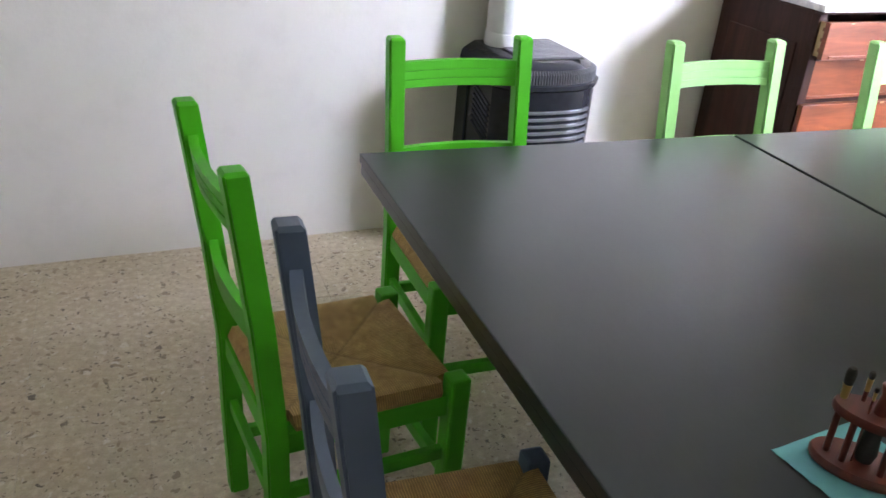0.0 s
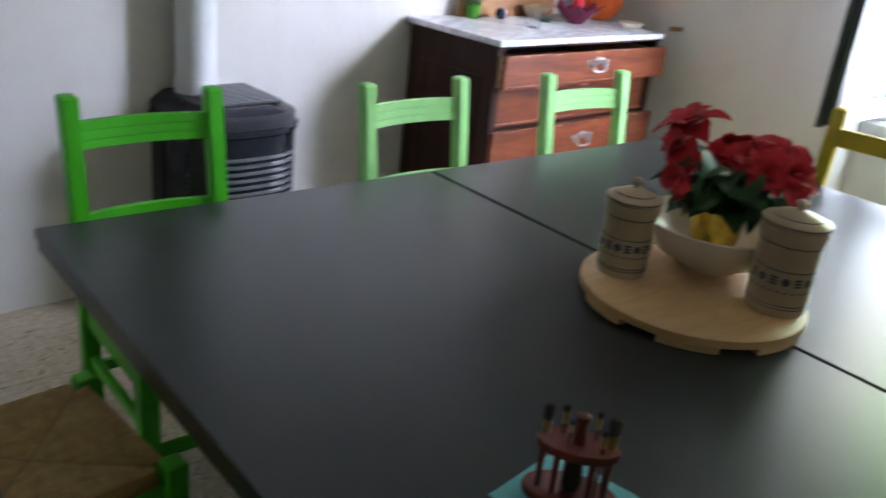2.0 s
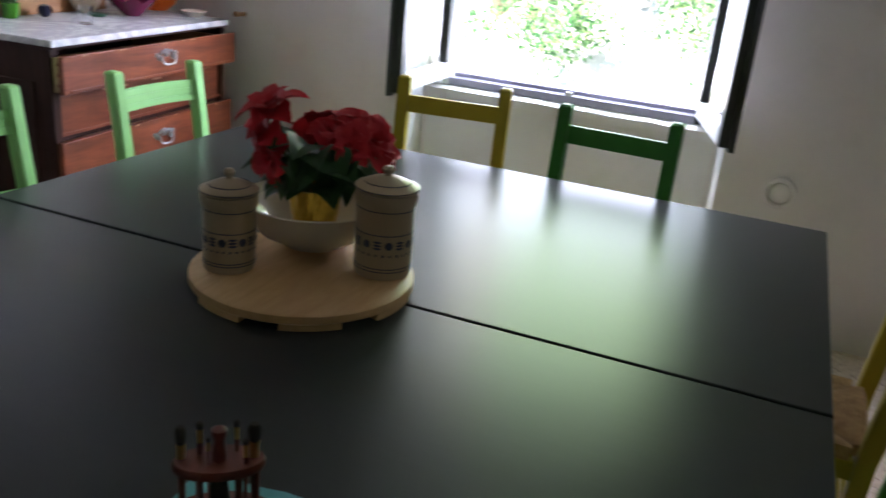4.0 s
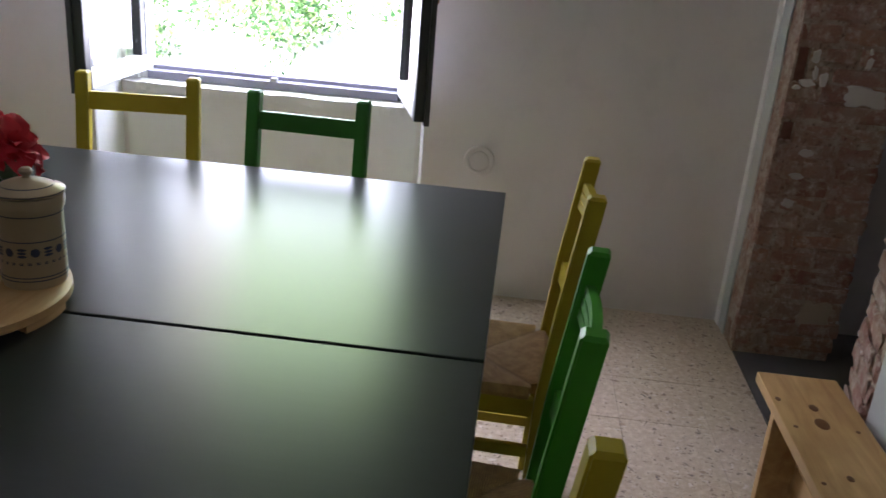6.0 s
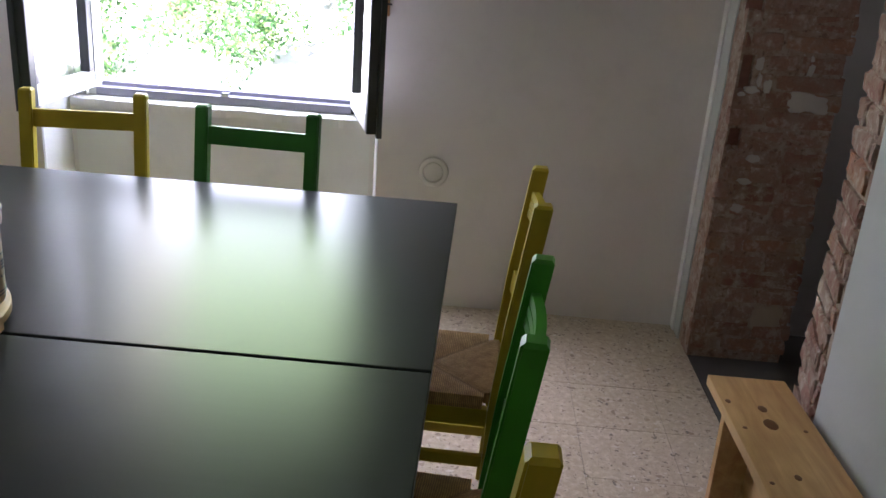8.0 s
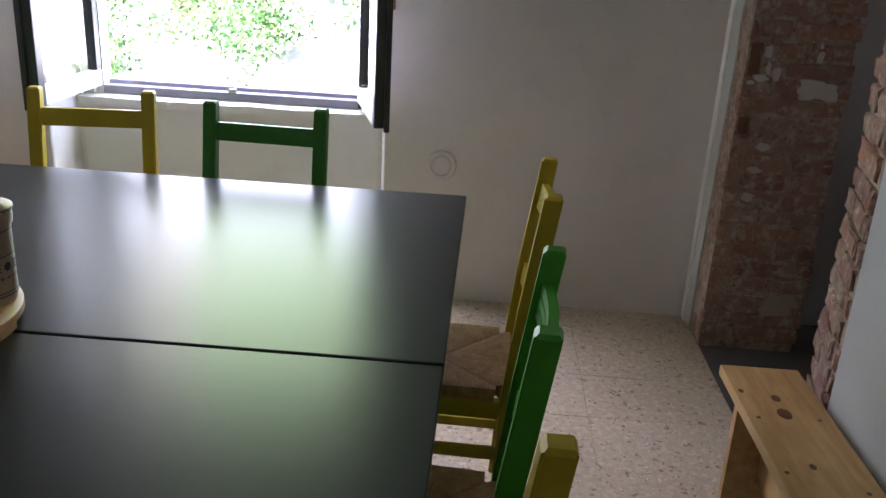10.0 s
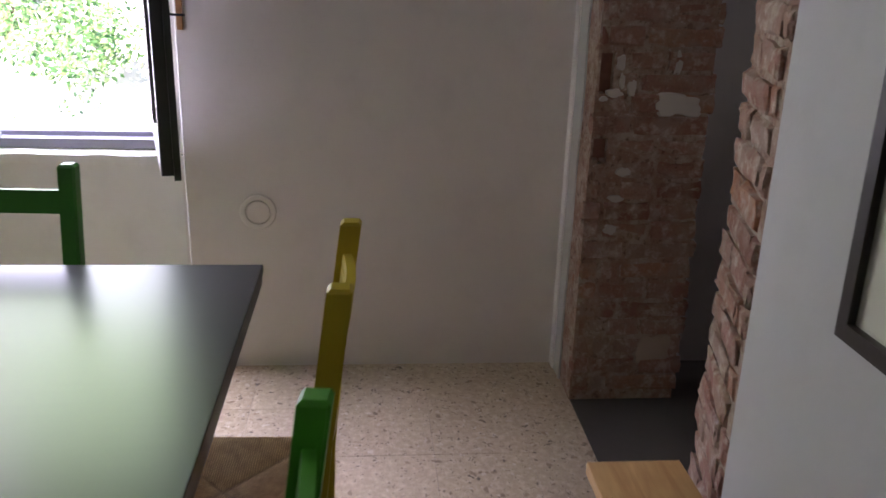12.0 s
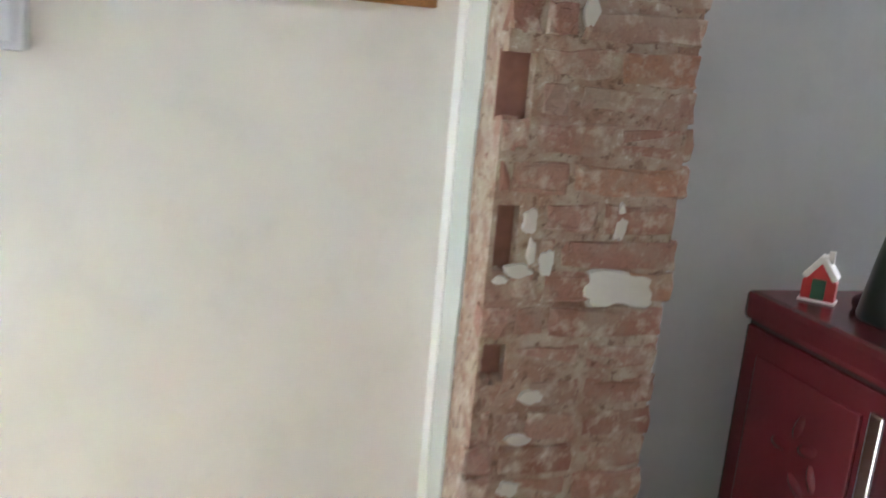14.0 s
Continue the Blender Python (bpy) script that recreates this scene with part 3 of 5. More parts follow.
BRICKS = {l: [brick_mesh(l / 1000, 7 * l + i) for i in range(5)] for l in (60, 110, 155, 240)}
random.seed(11)


def lay(parent, along, face, z, start, end):
    """One course of bricks on a face, from start to end."""
    pos = start
    while end - pos > 0.045:
        room = end - pos
        fit_l = [l for l in BRICKS if l / 1000 <= room + 0.012]
        if not fit_l:
            break
        l = random.choice(fit_l if len(fit_l) < 3 else fit_l[-2:])
        mid = pos + l / 2000
        pos += l / 1000 + 0.009
        me = random.choice(BRICKS[l])
        jut = random.uniform(-0.004, 0.005)
        tilt = random.uniform(-1.4, 1.4)
        if along == "y":
            m = pose(face + jut + 0.026, mid, z, tilt, 0, -90)
        else:
            m = pose(mid, face - jut - 0.026, z, 0, tilt, 180)
        piece("brick", me, parent, m)


for i in range(38):
    z = COURSE0 + i * PITCH
    hollow = [h for h in HOLES if h[2] - 0.01 < z < h[3] + 0.005]
    end = hollow[0][0] - 0.004 if hollow else YS - 0.002
    lay(pier, "y", JX, z + random.uniform(-0.004, 0.004), YS - 0.385 + random.uniform(-0.008, 0.010), end)
    lay(pier, "x", YS - 0.006, z + 0.003, JX + (0.062 if hollow and 1.3 < z < 1.47 else 0.040 if hollow else 0.004), 2.940)

# ragged bare brick end of the plastered wall
ends = [1.928 + 0.010 * math.sin(i * 2.3) + random.uniform(-0.010, 0.010) for i in range(33)]
SLANT = math.atan2(0.078, 0.335)
bm = bmesh.new()
for i, e in enumerate(ends):
    k = 0.004 * random.uniform(-1, 1)
    prism(bm, [(PX, YS - 0.345), (e - 0.006 + k, YS - 0.345), (e - 0.006 + k, YS - 0.006 - (e - PX) * math.tan(SLANT) + k), (PX, YS - 0.006)], max(0.0, 0.045 + (i - 0.62) * PITCH), min(2.25, 0.0455 + (i + 0.38) * PITCH))
ragged = setting("wall_south_end", bm, M_MORTAR, "ragged bare brick edge of the opening", "wall")
ca, sa = math.cos(SLANT), math.sin(SLANT)
for i, e in enumerate(ends[:32]):
    z = 0.045 + i * PITCH
    run = (e - PX) / ca
    at = run
    for l in ((240, 60) if i % 2 else (110, 155, 60)):
        mid, depth = at - l / 2000, 0.021 + random.uniform(-0.002, 0.005)
        at -= l / 1000 + 0.008
        if at < -0.012:
            break
        piece("brick", random.choice(BRICKS[l]), ragged, pose(PX + mid * ca - sa * depth, YS - mid * sa - ca * depth, z, 0, random.uniform(-2.5, 2.5), 180 - math.degrees(SLANT)))
    for yb in (-0.155, -0.275):
        piece("brick", random.choice(BRICKS[110]), ragged, pose(e - 0.025 + random.uniform(-0.006, 0.002), YS + yb + random.uniform(-0.010, 0.010), z, random.uniform(-3, 3), 0, 90))

# gypsum splashes on the pier
random.seed(3)


def splash(y, z, w, h, seed):
    rnd = random.Random(seed)
    bm = bmesh.new()
    n = 36
    c = bm.verts.new((JX - 0.004, y, z))
    ring, edge = [], []
    for k in range(n):
        a = 2 * math.pi * k / n
        r = 0.95 + 0.42 * noise.noise((math.cos(a) * 1.6, math.sin(a) * 1.6, seed * 3.7)) + 0.12 * noise.noise((math.cos(a) * 6, math.sin(a) * 6, seed * 1.7))
        q = (abs(math.cos(a)) ** 6 + abs(math.sin(a)) ** 6) ** (-1 / 6) if w > 0.1 else 1.0
        ring.append(bm.verts.new((JX - 0.003, y + 0.5 * w * r * q * 0.85 * math.cos(a), z + 0.5 * h * r * q * 0.85 * math.sin(a))))
        edge.append(bm.verts.new((JX + 0.010, y + 0.5 * w * r * q * math.cos(a), z + 0.5 * h * r * q * math.sin(a))))
    for k in range(n):
        j = (k + 1) % n
        bm.faces.new((c, ring[k], ring[j]))
        bm.faces.new((ring[k], edge[k], edge[j], ring[j]))
    part("gypsum_patch", bm, M_BEIGE if z < 0.5 else M_SPLASH, pier, "plaster smear on the brick", smooth=True)


for k, (y, z, w, h) in enumerate([(-1.212, 1.172, 0.030, 0.072), (-1.232, 1.043, 0.168, 0.084), (-1.030, 1.172, 0.030, 0.062), (-1.072, 1.094, 0.032, 0.064), (-1.018, 1.076, 0.056, 0.026), (-0.985, 1.058, 0.034, 0.016), (-1.040, 1.112, 0.020, 0.050), (-1.102, 1.545, 0.034, 0.062), (-1.235, 0.20, 0.13, 0.13), (-1.071, 0.824, 0.055, 0.032), (-1.045, 0.63, 0.05, 0.04), (-1.055, 0.735, 0.060, 0.026)]):
    splash(y, z, w, h, k)


# ---------- window ----------
window = tagged(new("window_1"), "grey-painted wooden window with both leaves open inwards", "window", kind="structure")
window.matrix_basis = pose(0, 0, 0)
FY0, FY1, FZ0, FZ1 = 0.490, 1.700, 0.766, 2.295
part("window_frame", boxes((3.36, 3.44, FY0, FY0 + 0.036, FZ0, FZ1), (3.36, 3.44, FY0 + 0.036, FY1 - 0.036, FZ1 - 0.05, FZ1)), M_FRAME, window)
part("plastered_post", boxes((3.358, 3.44, FY1 - 0.036, FY1, FZ0, FZ1)), M_BEAD, window, "frame post smeared over with white plaster")
part("window_sill", boxes((3.352, 3.46, FY0 + 0.036, FY1 - 0.036, FZ0, FZ0 + 0.034), (3.415, 3.45, FY0 + 0.0365, FY1 - 0.0365, FZ0 + 0.0342, FZ0 + 0.050)), M_SILL, window, "lilac-grey bottom rail of the frame")
part("bolt_keep", boxes((3.350, 3.380, 1.07, 1.10, FZ0 + 0.0342, FZ0 + 0.050)), M_SILVER, window, "small steel bolt keep")


def leaf(hinge, angle, flip):
    """An open casement: local x runs from the hinge to the free edge."""
    e = new("window_leaf")
    e.parent = window
    e.matrix_basis = pose(hinge[0], hinge[1], 0, 0, 0, angle)
    w, z0, z1, t = 0.566, 0.800, 2.22, 0.045
    y0, y1 = (0, t) if flip else (-t, 0)
    part("stile", boxes((0, 0.045, y0, y1, z0 + 0.0705, z1), bevel=0.004), M_FRAME, e)
    part("stile", boxes((w - 0.050, w, y0, y1, z0, z1), bevel=0.004), M_FRAME, e)
    # white here puts the strong sky light on the grey rail into its colour
    part("rail", boxes((0.0, w - 0.050, y0, y1, z0, z0 + 0.070), bevel=0.004), M_WHITEMETAL, e, "bottom rail, coloured white for the strong sky light on it")
    part("rail", boxes((0.045, w - 0.050, y0, y1, z1 - 0.065, z1), bevel=0.004), M_FRAME, e)
    # drip moulding and stop lip of the meeting edge
    part("moulding", boxes((w - 0.03, w + 0.014, y1 - 0.008 if flip else y0 - 0.012, y1 + 0.012 if flip else y0 + 0.008, z0 - 0.012, z1)), M_FRAME, e)
    pane = part("pane", boxes((0.04, w - 0.045, (y0 + y1) / 2 - 0.002, (y0 + y1) / 2 + 0.002, z0 + 0.065, z1 - 0.06)), M_GLASS, e)
    pane.visible_shadow = False
    return e


leaf((3.346, 0.527), 195.3, True)
leaf((3.346, 1.664), 181.5, False)
latch = thing("shutter_catch", "brown wooden shutter catch with a black iron pin on the wall", "catch")
part("catch_plate", boxes((XE - 0.018, XE - 0.0005, 0.345, 0.364, 1.215, 1.42), bevel=0.003), M_OAKFRAME, latch)
bm = bmesh.new()
tube(bm, [(XE - 0.024, 0.335, 1.262), (XE - 0.026, 0.380, 1.263), (XE - 0.030, 0.425, 1.262)], 0.004, 8)
part("iron_pin", bm, M_IRON, latch)

# ---------- outdoors ----------
bm = bmesh.new()
grid = {}
NX_, NY_ = 46, 40
for i in range(NX_ + 1):
    for j in range(NY_ + 1):
        x = OX + 0.02 + (i / NX_) ** 2.2 * 240
        y = 1.0 + ((j / NY_ - 0.5) * 2) ** 3 * 240
        s = min(1, max(0, (x - 9.0) / 7.0))
        z = -0.55 + 3.2 * s * s * (3 - 2 * s) + 0.12 * noise.noise((x * 0.6, y * 0.6, 0)) * min(1, (x - 3.4) / 4)
        grid[i, j] = bm.verts.new((x, y, z))
for i in range(NX_):
    for j in range(NY_):
        bm.faces.new((grid[i, j], grid[i + 1, j], grid[i + 1, j + 1], grid[i, j + 1]))
setting("ground", bm, M_GRAVEL, "pale sunlit ground and bank outside the window", "ground")


def leaf_cloud(name, centres, radii, count, size, seed, squash=0.85):
    """Many single leaves, each a bent pointed blade, gathered in clumps."""
    rnd = np.random.RandomState(seed)
    centres, radii = np.asarray(centres, float), np.asarray(radii, float)
    weight = radii ** 2
    k = rnd.choice(len(radii), count, p=weight / weight.sum())

    def unit():
        v = rnd.normal(size=(count, 3))
        return v / np.linalg.norm(v, axis=1, keepdims=True)

    off = unit() * (radii[k] * (0.35 + 0.65 * rnd.rand(count) ** 0.6))[:, None]
    off[:, 2] *= squash
    c, d = centres[k] + off, unit()
    u = np.cross(d, unit())
    u /= np.linalg.norm(u, axis=1, keepdims=True)
    n = np.cross(d, u)
    l = (size * (0.7 + 0.6 * rnd.rand(count)))[:, None]
    v = np.stack([c, c + d * l * 0.5 + u * l * 0.30 + n * l * 0.12, c + d * l, c + d * l * 0.5 - u * l * 0.30 + n * l * 0.12], 1)
    i = np.arange(count)[:, None] * 4
    f = np.concatenate([i + (0, 1, 2), i + (0, 2, 3)], 1).reshape(-1, 3)
    me = bpy.data.meshes.new(name)
    me.from_pydata(v.reshape(-1, 3).tolist(), [], f.tolist())
    me.materials.append(M_LEAVES)
    return new(name, me)


def hill(x):
    s = min(1, max(0, (x - 9.0) / 7.0))
    return -0.55 + 3.2 * s * s * (3 - 2 * s)


rnd = np.random.RandomState(12)
cs, rs = [], []
for _ in range(150):
    x, y = 9.2 + 6.5 * rnd.rand() ** 0.9, -3.0 + 13.0 * rnd.rand()
    cs.append((x, y, hill(x) + 0.55 + 2.6 * rnd.rand() * (x - 8.0) / 6))
    rs.append(0.28 + 0.5 * rnd.rand() ** 2)
for _ in range(80):
    x, y = 12.0 + 3.5 * rnd.rand(), -2.0 + 11.0 * rnd.rand()
    cs.append((x, y, hill(x) + 0.6 + 2.8 * rnd.rand()))
    rs.append(0.25 + 0.4 * rnd.rand())
tagged(leaf_cloud("shrubbery", cs, rs, 100000, 0.080, 4), "dense sunlit green shrubs on the bank outside", "shrub", kind="stuff")
cs, rs = [], []
for _ in range(70):
    x = 7.8 + 6 * rnd.rand()
    cs.append((x, -1.5 + 9.5 * rnd.rand(), hill(x) + 0.05))
    rs.append(0.15 + 0.25 * rnd.rand())
tagged(leaf_cloud("undergrowth", cs, rs, 5000, 0.05, 9, 0.6), "low sunlit weeds on the pale ground", "weeds", kind="stuff")
for k, (x, y, h) in enumerate(((11.5, 4.2, 7.0), (12.6, 7.4, 8.0), (11.8, 0.6, 7.2), (13.5, 2.4, 8.5), (12.8, 10.2, 7.6), (13.2, -2.4, 7.8))):
    tree = thing("tree", "tall leafy green tree behind the shrubs", "tree", "trees on the bank")
    bm = bmesh.new()
    z0 = hill(x)
    tube(bm, [(x, y, z0 - 0.2), (x + 0.1, y + 0.1, z0 + h * 0.35), (x - 0.1, y, z0 + h * 0.7), (x, y + 0.2, z0 + h)], [0.17, 0.13, 0.08, 0.02], 8)
    for a in range(6):
        t = 0.35 + 0.09 * a
        tube(bm, [(x, y, z0 + h * t), (x + math.cos(a * 2.1) * 0.8, y + math.sin(a * 2.1) * 0.8, z0 + h * t + 0.5), (x + math.cos(a * 2.1) * 1.5, y + math.sin(a * 2.1) * 1.5, z0 + h * t + 0.7)], [0.06, 0.04, 0.01], 6)
    part("trunk", bm, M_BARK, tree)
    cs = [(x + 1.05 * rnd.normal(), y + 1.15 * rnd.normal(), z0 + h * (0.28 + 0.72 * rnd.rand())) for _ in range(26)]
    crown = leaf_cloud("crown", cs, 0.45 + 0.45 * rnd.rand(26), 15000, 0.12, 40 + k)
    crown.parent = tree


# ---------- tables ----------
def slab(hx, hy, z0, z1, r):
    """A board with rounded edges, its top laid in one even grid."""
    bm = bmesh.new()
    rings = []
    for z, ins in ((z0, r), (z0 + r, 0), (z1 - r, 0), (z1 - 0.3 * r, 0.3 * r), (z1, r)):
        rings.append([bm.verts.new((sx * (hx - ins), sy * (hy - ins), z)) for sx, sy in ((-1, -1), (1, -1), (1, 1), (-1, 1))])
    for a, b in zip(rings, rings[1:]):
        for k in range(4):
            bm.faces.new((a[k], a[(k + 1) % 4], b[(k + 1) % 4], b[k]))
    bm.faces.new(rings[0][::-1])
    bm.faces.new(rings[-1])
    return bm


def dining_table(x0, x1, label):
    t = thing("dining_table", label, "table", "tables pushed together", pose((x0 + x1) / 2, 0.954, 0))
    hx, hy = (x1 - x0) / 2, 0.954
    top = part("tabletop", slab(hx, hy, 0.727, 0.750, 0.0025), M_TABLE, t)
    part("extension_leaf", boxes((-hx + 0.003, hx - 0.003, -hy + 0.003, hy - 0.003, 0.700, 0.7255), bevel=0.002), M_TABLE, t)
    for sy in (-1, 1):
        part("apron", boxes((-hx + 0.36, hx - 0.36, sy * (hy - 0.70) - 0.010, sy * (hy - 0.70) + 0.010, 0.64, 0.699)), M_TABLE, t)
    for sx in (-1, 1):
        for sy in (-1, 1):
            cx, cy = sx * (hx - 0.40), sy * (hy - 0.70)
            part("leg", boxes((cx - 0.035, cx + 0.035, cy - 0.035, cy + 0.035, 0, 0.639), bevel=0.004), M_TABLE, t)
    return t


JT = 1.035
dining_table(-0.006, JT - 0.0045, "matt black-brown dining table with a doubled edge")
dining_table(JT + 0.0045, 2.150, "matt black-brown dining table pushed against its twin")


# ---------- chairs ----------
def chair(paint_m, label, group, m, straight=False):
    """Rustic ladder-back chair, facing +y, seat centre over the origin."""
    c = thing("rush_seat_chair", label, "chair", group, m)
    W, YB, YF, S = 0.200, -0.185, 0.185, 0.021
    for sx in (-1, 1):
        x = sx * (W - S)
        bm = bmesh.new()
        prof = [(0.0, YB + 0.012), (0.22, YB + 0.004), (0.43, YB), (0.66, YB - 0.022), (0.943, YB - 0.059)]
        rings = []
        for z, y in prof + [(0.950, YB - 0.060)]:
            s = S if z < 0.945 else S - 0.006
            rings.append([bm.verts.new((x + a * s, y + b * s, z)) for a, b in ((-1, -1), (1, -1), (1, 1), (-1, 1))])
        for a, b in zip(rings, rings[1:]):
            for k in range(4):
                bm.faces.new((a[k], a[(k + 1) % 4], b[(k + 1) % 4], b[k]))
        bm.faces.new(rings[0][::-1])
        bm.faces.new(rings[-1])
        bmesh.ops.recalc_face_normals(bm, faces=bm.faces)
        es = [e for e in bm.edges if abs(e.verts[0].co.z - e.verts[1].co.z) > 0.1]
        bmesh.ops.bevel(bm, geom=es, offset=0.004, segments=2, affect="EDGES")
        part("back_post", bm, paint_m, c)
        bm = boxes((x - 0.022, x + 0.022, YF - 0.022, YF + 0.022, 0, 0.468), bevel=0.007)
        part("front_leg", bm, paint_m, c)
    for name, za, zb, grooves in ((("top_rail", 0.830, 0.886, 0) if straight else ("top_rail", 0.821, 0.887, 2)), ("lower_rail", 0.610, 0.666, 0)):
        bm = bmesh.new()
        nseg = 12
        strips = [(za, zb)] if not grooves else [(za, za + 0.0200), (za + 0.0238, zb - 0.0238), (zb - 0.0200, zb)]
        core = (za + 0.004, zb - 0.004)
        for (a, b), proud in [(s, 0.0) for s in strips] + ([(core, 0.0035)] if grooves else []):
            prev = None
            for i in range(nseg + 1):
                u = -1 + 2 * i / nseg
                x = u * (W - 2 * S + 0.004)
                bow = 0.0 if straight else -0.015 * (1 - u * u)
                arch = 0.0 if straight else 0.002 * (1 - u * u)
                def yy(z):
                    return YB - 0.022 - (z - 0.66) * 0.131 + bow if z > 0.66 else YB - (z - 0.43) * 0.096 + bow
                y0, y1 = yy(a), yy(b)
                cur = [bm.verts.new(p) for p in ((x, y0 - 0.009 + proud, a + arch), (x, y0 + 0.009 - proud, a + arch), (x, y1 + 0.009 - proud, b + arch), (x, y1 - 0.009 + proud, b + arch))]
                if prev:
                    for k in range(4):
                        bm.faces.new((prev[k], prev[(k + 1) % 4], cur[(k + 1) % 4], cur[k]))
                else:
                    bm.faces.new(cur)
                prev = cur
            bm.faces.new(prev[::-1])
        part(name, bm, paint_m, c)
    part("seat_rail", boxes((-W + 0.044, W - 0.044, YF - 0.013, YF + 0.012, 0.385, 0.432), bevel=0.003), paint_m, c)
    part("seat_rail", boxes((-W + 0.044, W - 0.044, YB - 0.010, YB + 0.012, 0.385, 0.432), bevel=0.003), paint_m, c)
    for sx in (-1, 1):
        part("seat_rail", boxes((sx * (W - 0.021) - 0.012, sx * (W - 0.021) + 0.012, YB + 0.022, YF - 0.023, 0.385, 0.432), bevel=0.003), paint_m, c)
        for z in (0.14, 0.27):
            part("side_stretcher", boxes((sx * (W - 0.021) - 0.009, sx * (W - 0.021) + 0.009, YB + 0.024, YF - 0.023, z, z + 0.03), bevel=0.003), paint_m, c)
    part("front_stretcher", boxes((-W + 0.044, W - 0.044, YF - 0.010, YF + 0.009, 0.20, 0.232), bevel=0.003), paint_m, c)
    part("back_stretcher", boxes((-W + 0.044, W - 0.044, YB - 0.006, YB + 0.012, 0.24, 0.27), bevel=0.003), paint_m, c)
    # rush pad: four cushions meeting on the diagonals
    bm = bmesh.new()
    n = 28
    hx, hy = W - 0.006, 0.193
    g = {}
    for i in range(n + 1):
        for j in range(n + 1):
            u, v = -1 + 2 * i / n, -1 + 2 * j / n
            r = max(abs(u), abs(v))
            near = abs(abs(u) - abs(v))
            z = 0.464 - 0.014 * (1 - r) - 0.006 * math.exp(-(near / 0.07) ** 2) - 0.022 * max(0, (r - 0.90) / 0.10) ** 2
            if abs(u) > 0.80 and abs(v) > 0.80:
                z -= 0.008
            g[i, j] = bm.verts.new((u * hx * (0.985 if r > 0.99 else 1), v * hy * (0.985 if r > 0.99 else 1), z))
    for i in range(n):
        for j in range(n):
            u, v = -1 + 2 * (i + 0.5) / n, -1 + 2 * (j + 0.5) / n
            if abs(u) > 0.79 and abs(v) > 0.79:
                continue
            bm.faces.new((g[i, j], g[i + 1, j], g[i + 1, j + 1], g[i, j + 1]))
    for v in [v for v in bm.verts if not v.link_faces]:
        bm.verts.remove(v)
    edge = [e for e in bm.edges if e.is_boundary]
    ex = bmesh.ops.extrude_edge_only(bm, edges=edge)
    for v in ex["geom"]:
        if isinstance(v, bmesh.types.BMVert):
            v.co.z = 0.428
            v.co.x *= 0.985
            v.co.y *= 0.985
    part("seat", bm, M_RUSH, c, "woven straw-coloured rush seat", smooth=True)
    return c


# north side
def taller(m, k):
    return m @ Matrix.Diagonal((1, 1, k, 1))


N1 = chair(M_LIME, "bright lime-green wooden chair with a woven rush seat", "chairs round the tables", pose(0.336, 1.946, 0, 0, 0, -179.5))
N2 = chair(M_MINT, "pale mint-green wooden chair with a rush seat", "chairs round the tables", pose(1.140, 1.892, 0, 0, 0, -178.4))
copy_thing(N2, pose(1.842, 1.859, 0, 0, 0, 176.8))
# west end
copy_thing(N1, pose(-0.134, 1.559, 0, 0, 0, -83.4))
chair(M_BLUEGREY, "blue-grey painted wooden chair with a rush seat", "chairs round the tables", taller(pose(-0.068, 0.972, 0, 0, 0, -91.0), 1.0))
# east end
chair(M_YELLOW, "ochre-yellow wooden chair with a rush seat before the window", "chairs round the tables", taller(pose(2.118, 1.207, 0, 0, 0, 98.8), 1.014), True)
chair(M_DKGREEN, "dark green wooden chair with a rush seat before the window", "chairs round the tables", taller(pose(2.056, 0.664, 0, 0, 0, 87.6), 1.010), True)
# south side
S1 = chair(M_YELLOW, "ochre-yellow wooden chair with a rush seat beside the bench", "chairs round the tables", taller(pose(1.662, 0.033, 0, 0, 0, -1.8), 1.008))
chair(M_GRASSGREEN, "grass-green wooden chair with a rush seat", "chairs round the tables", taller(pose(0.968, 0.072, 0, 0, 0, -4.9), 1.006))
copy_thing(S1, pose(0.297, 0.093, 0, 0, 0, 0))


# ---------- bench, pictures and fittings ----------
bench = thing("pine_bench", "low raw pine plank bench with knots along the wall", "bench")
part("seat_plank", boxes((0.55, 1.742, -0.920, -0.715, 0.420, 0.449), bevel=0.003), M_PINE, bench)
part("end_grain", boxes((1.7422, 1.7432, -0.917, -0.718, 0.423, 0.446)), M_PINEEND, bench, "paler sawn end of the plank")
for x in (0.72, 1.600):
    part("leg_board", boxes((x - 0.014, x + 0.014, -0.905, -0.728, 0, 0.4195), bevel=0.002), M_PINE, bench)
part("stretcher", boxes((0.735, 1.585, -0.835, -0.808, 0.20, 0.28), bevel=0.002), M_PINE, bench)
for x, y, r in ((1.573, -0.811, 0.013), (1.498, -0.809, 0.020), (1.275, -0.800, 0.009), (1.599, -0.732, 0.008), (1.12, -0.80, 0.017)):
    bm = bmesh.new()
    lathe(bm, [(0, 0.0012), (r * 0.6, 0.0012), (r, 0.0006), (r * 1.02, 0)], x, y, 0.449, 14, 1.25, 0.85)
    part("knot", bm, M_KNOT, bench, "dark brown knot")
for x, y in ((1.472, -0.740), (1.479, -0.886), (1.245, -0.735), (1.19, -0.885)):
    bm = bmesh.new()
    lathe(bm, [(0, 0.0009), (0.0055, 0.0009), (0.006, 0)], x, y, 0.449, 10)
    part("screw_head", bm, M_KNOT, bench)

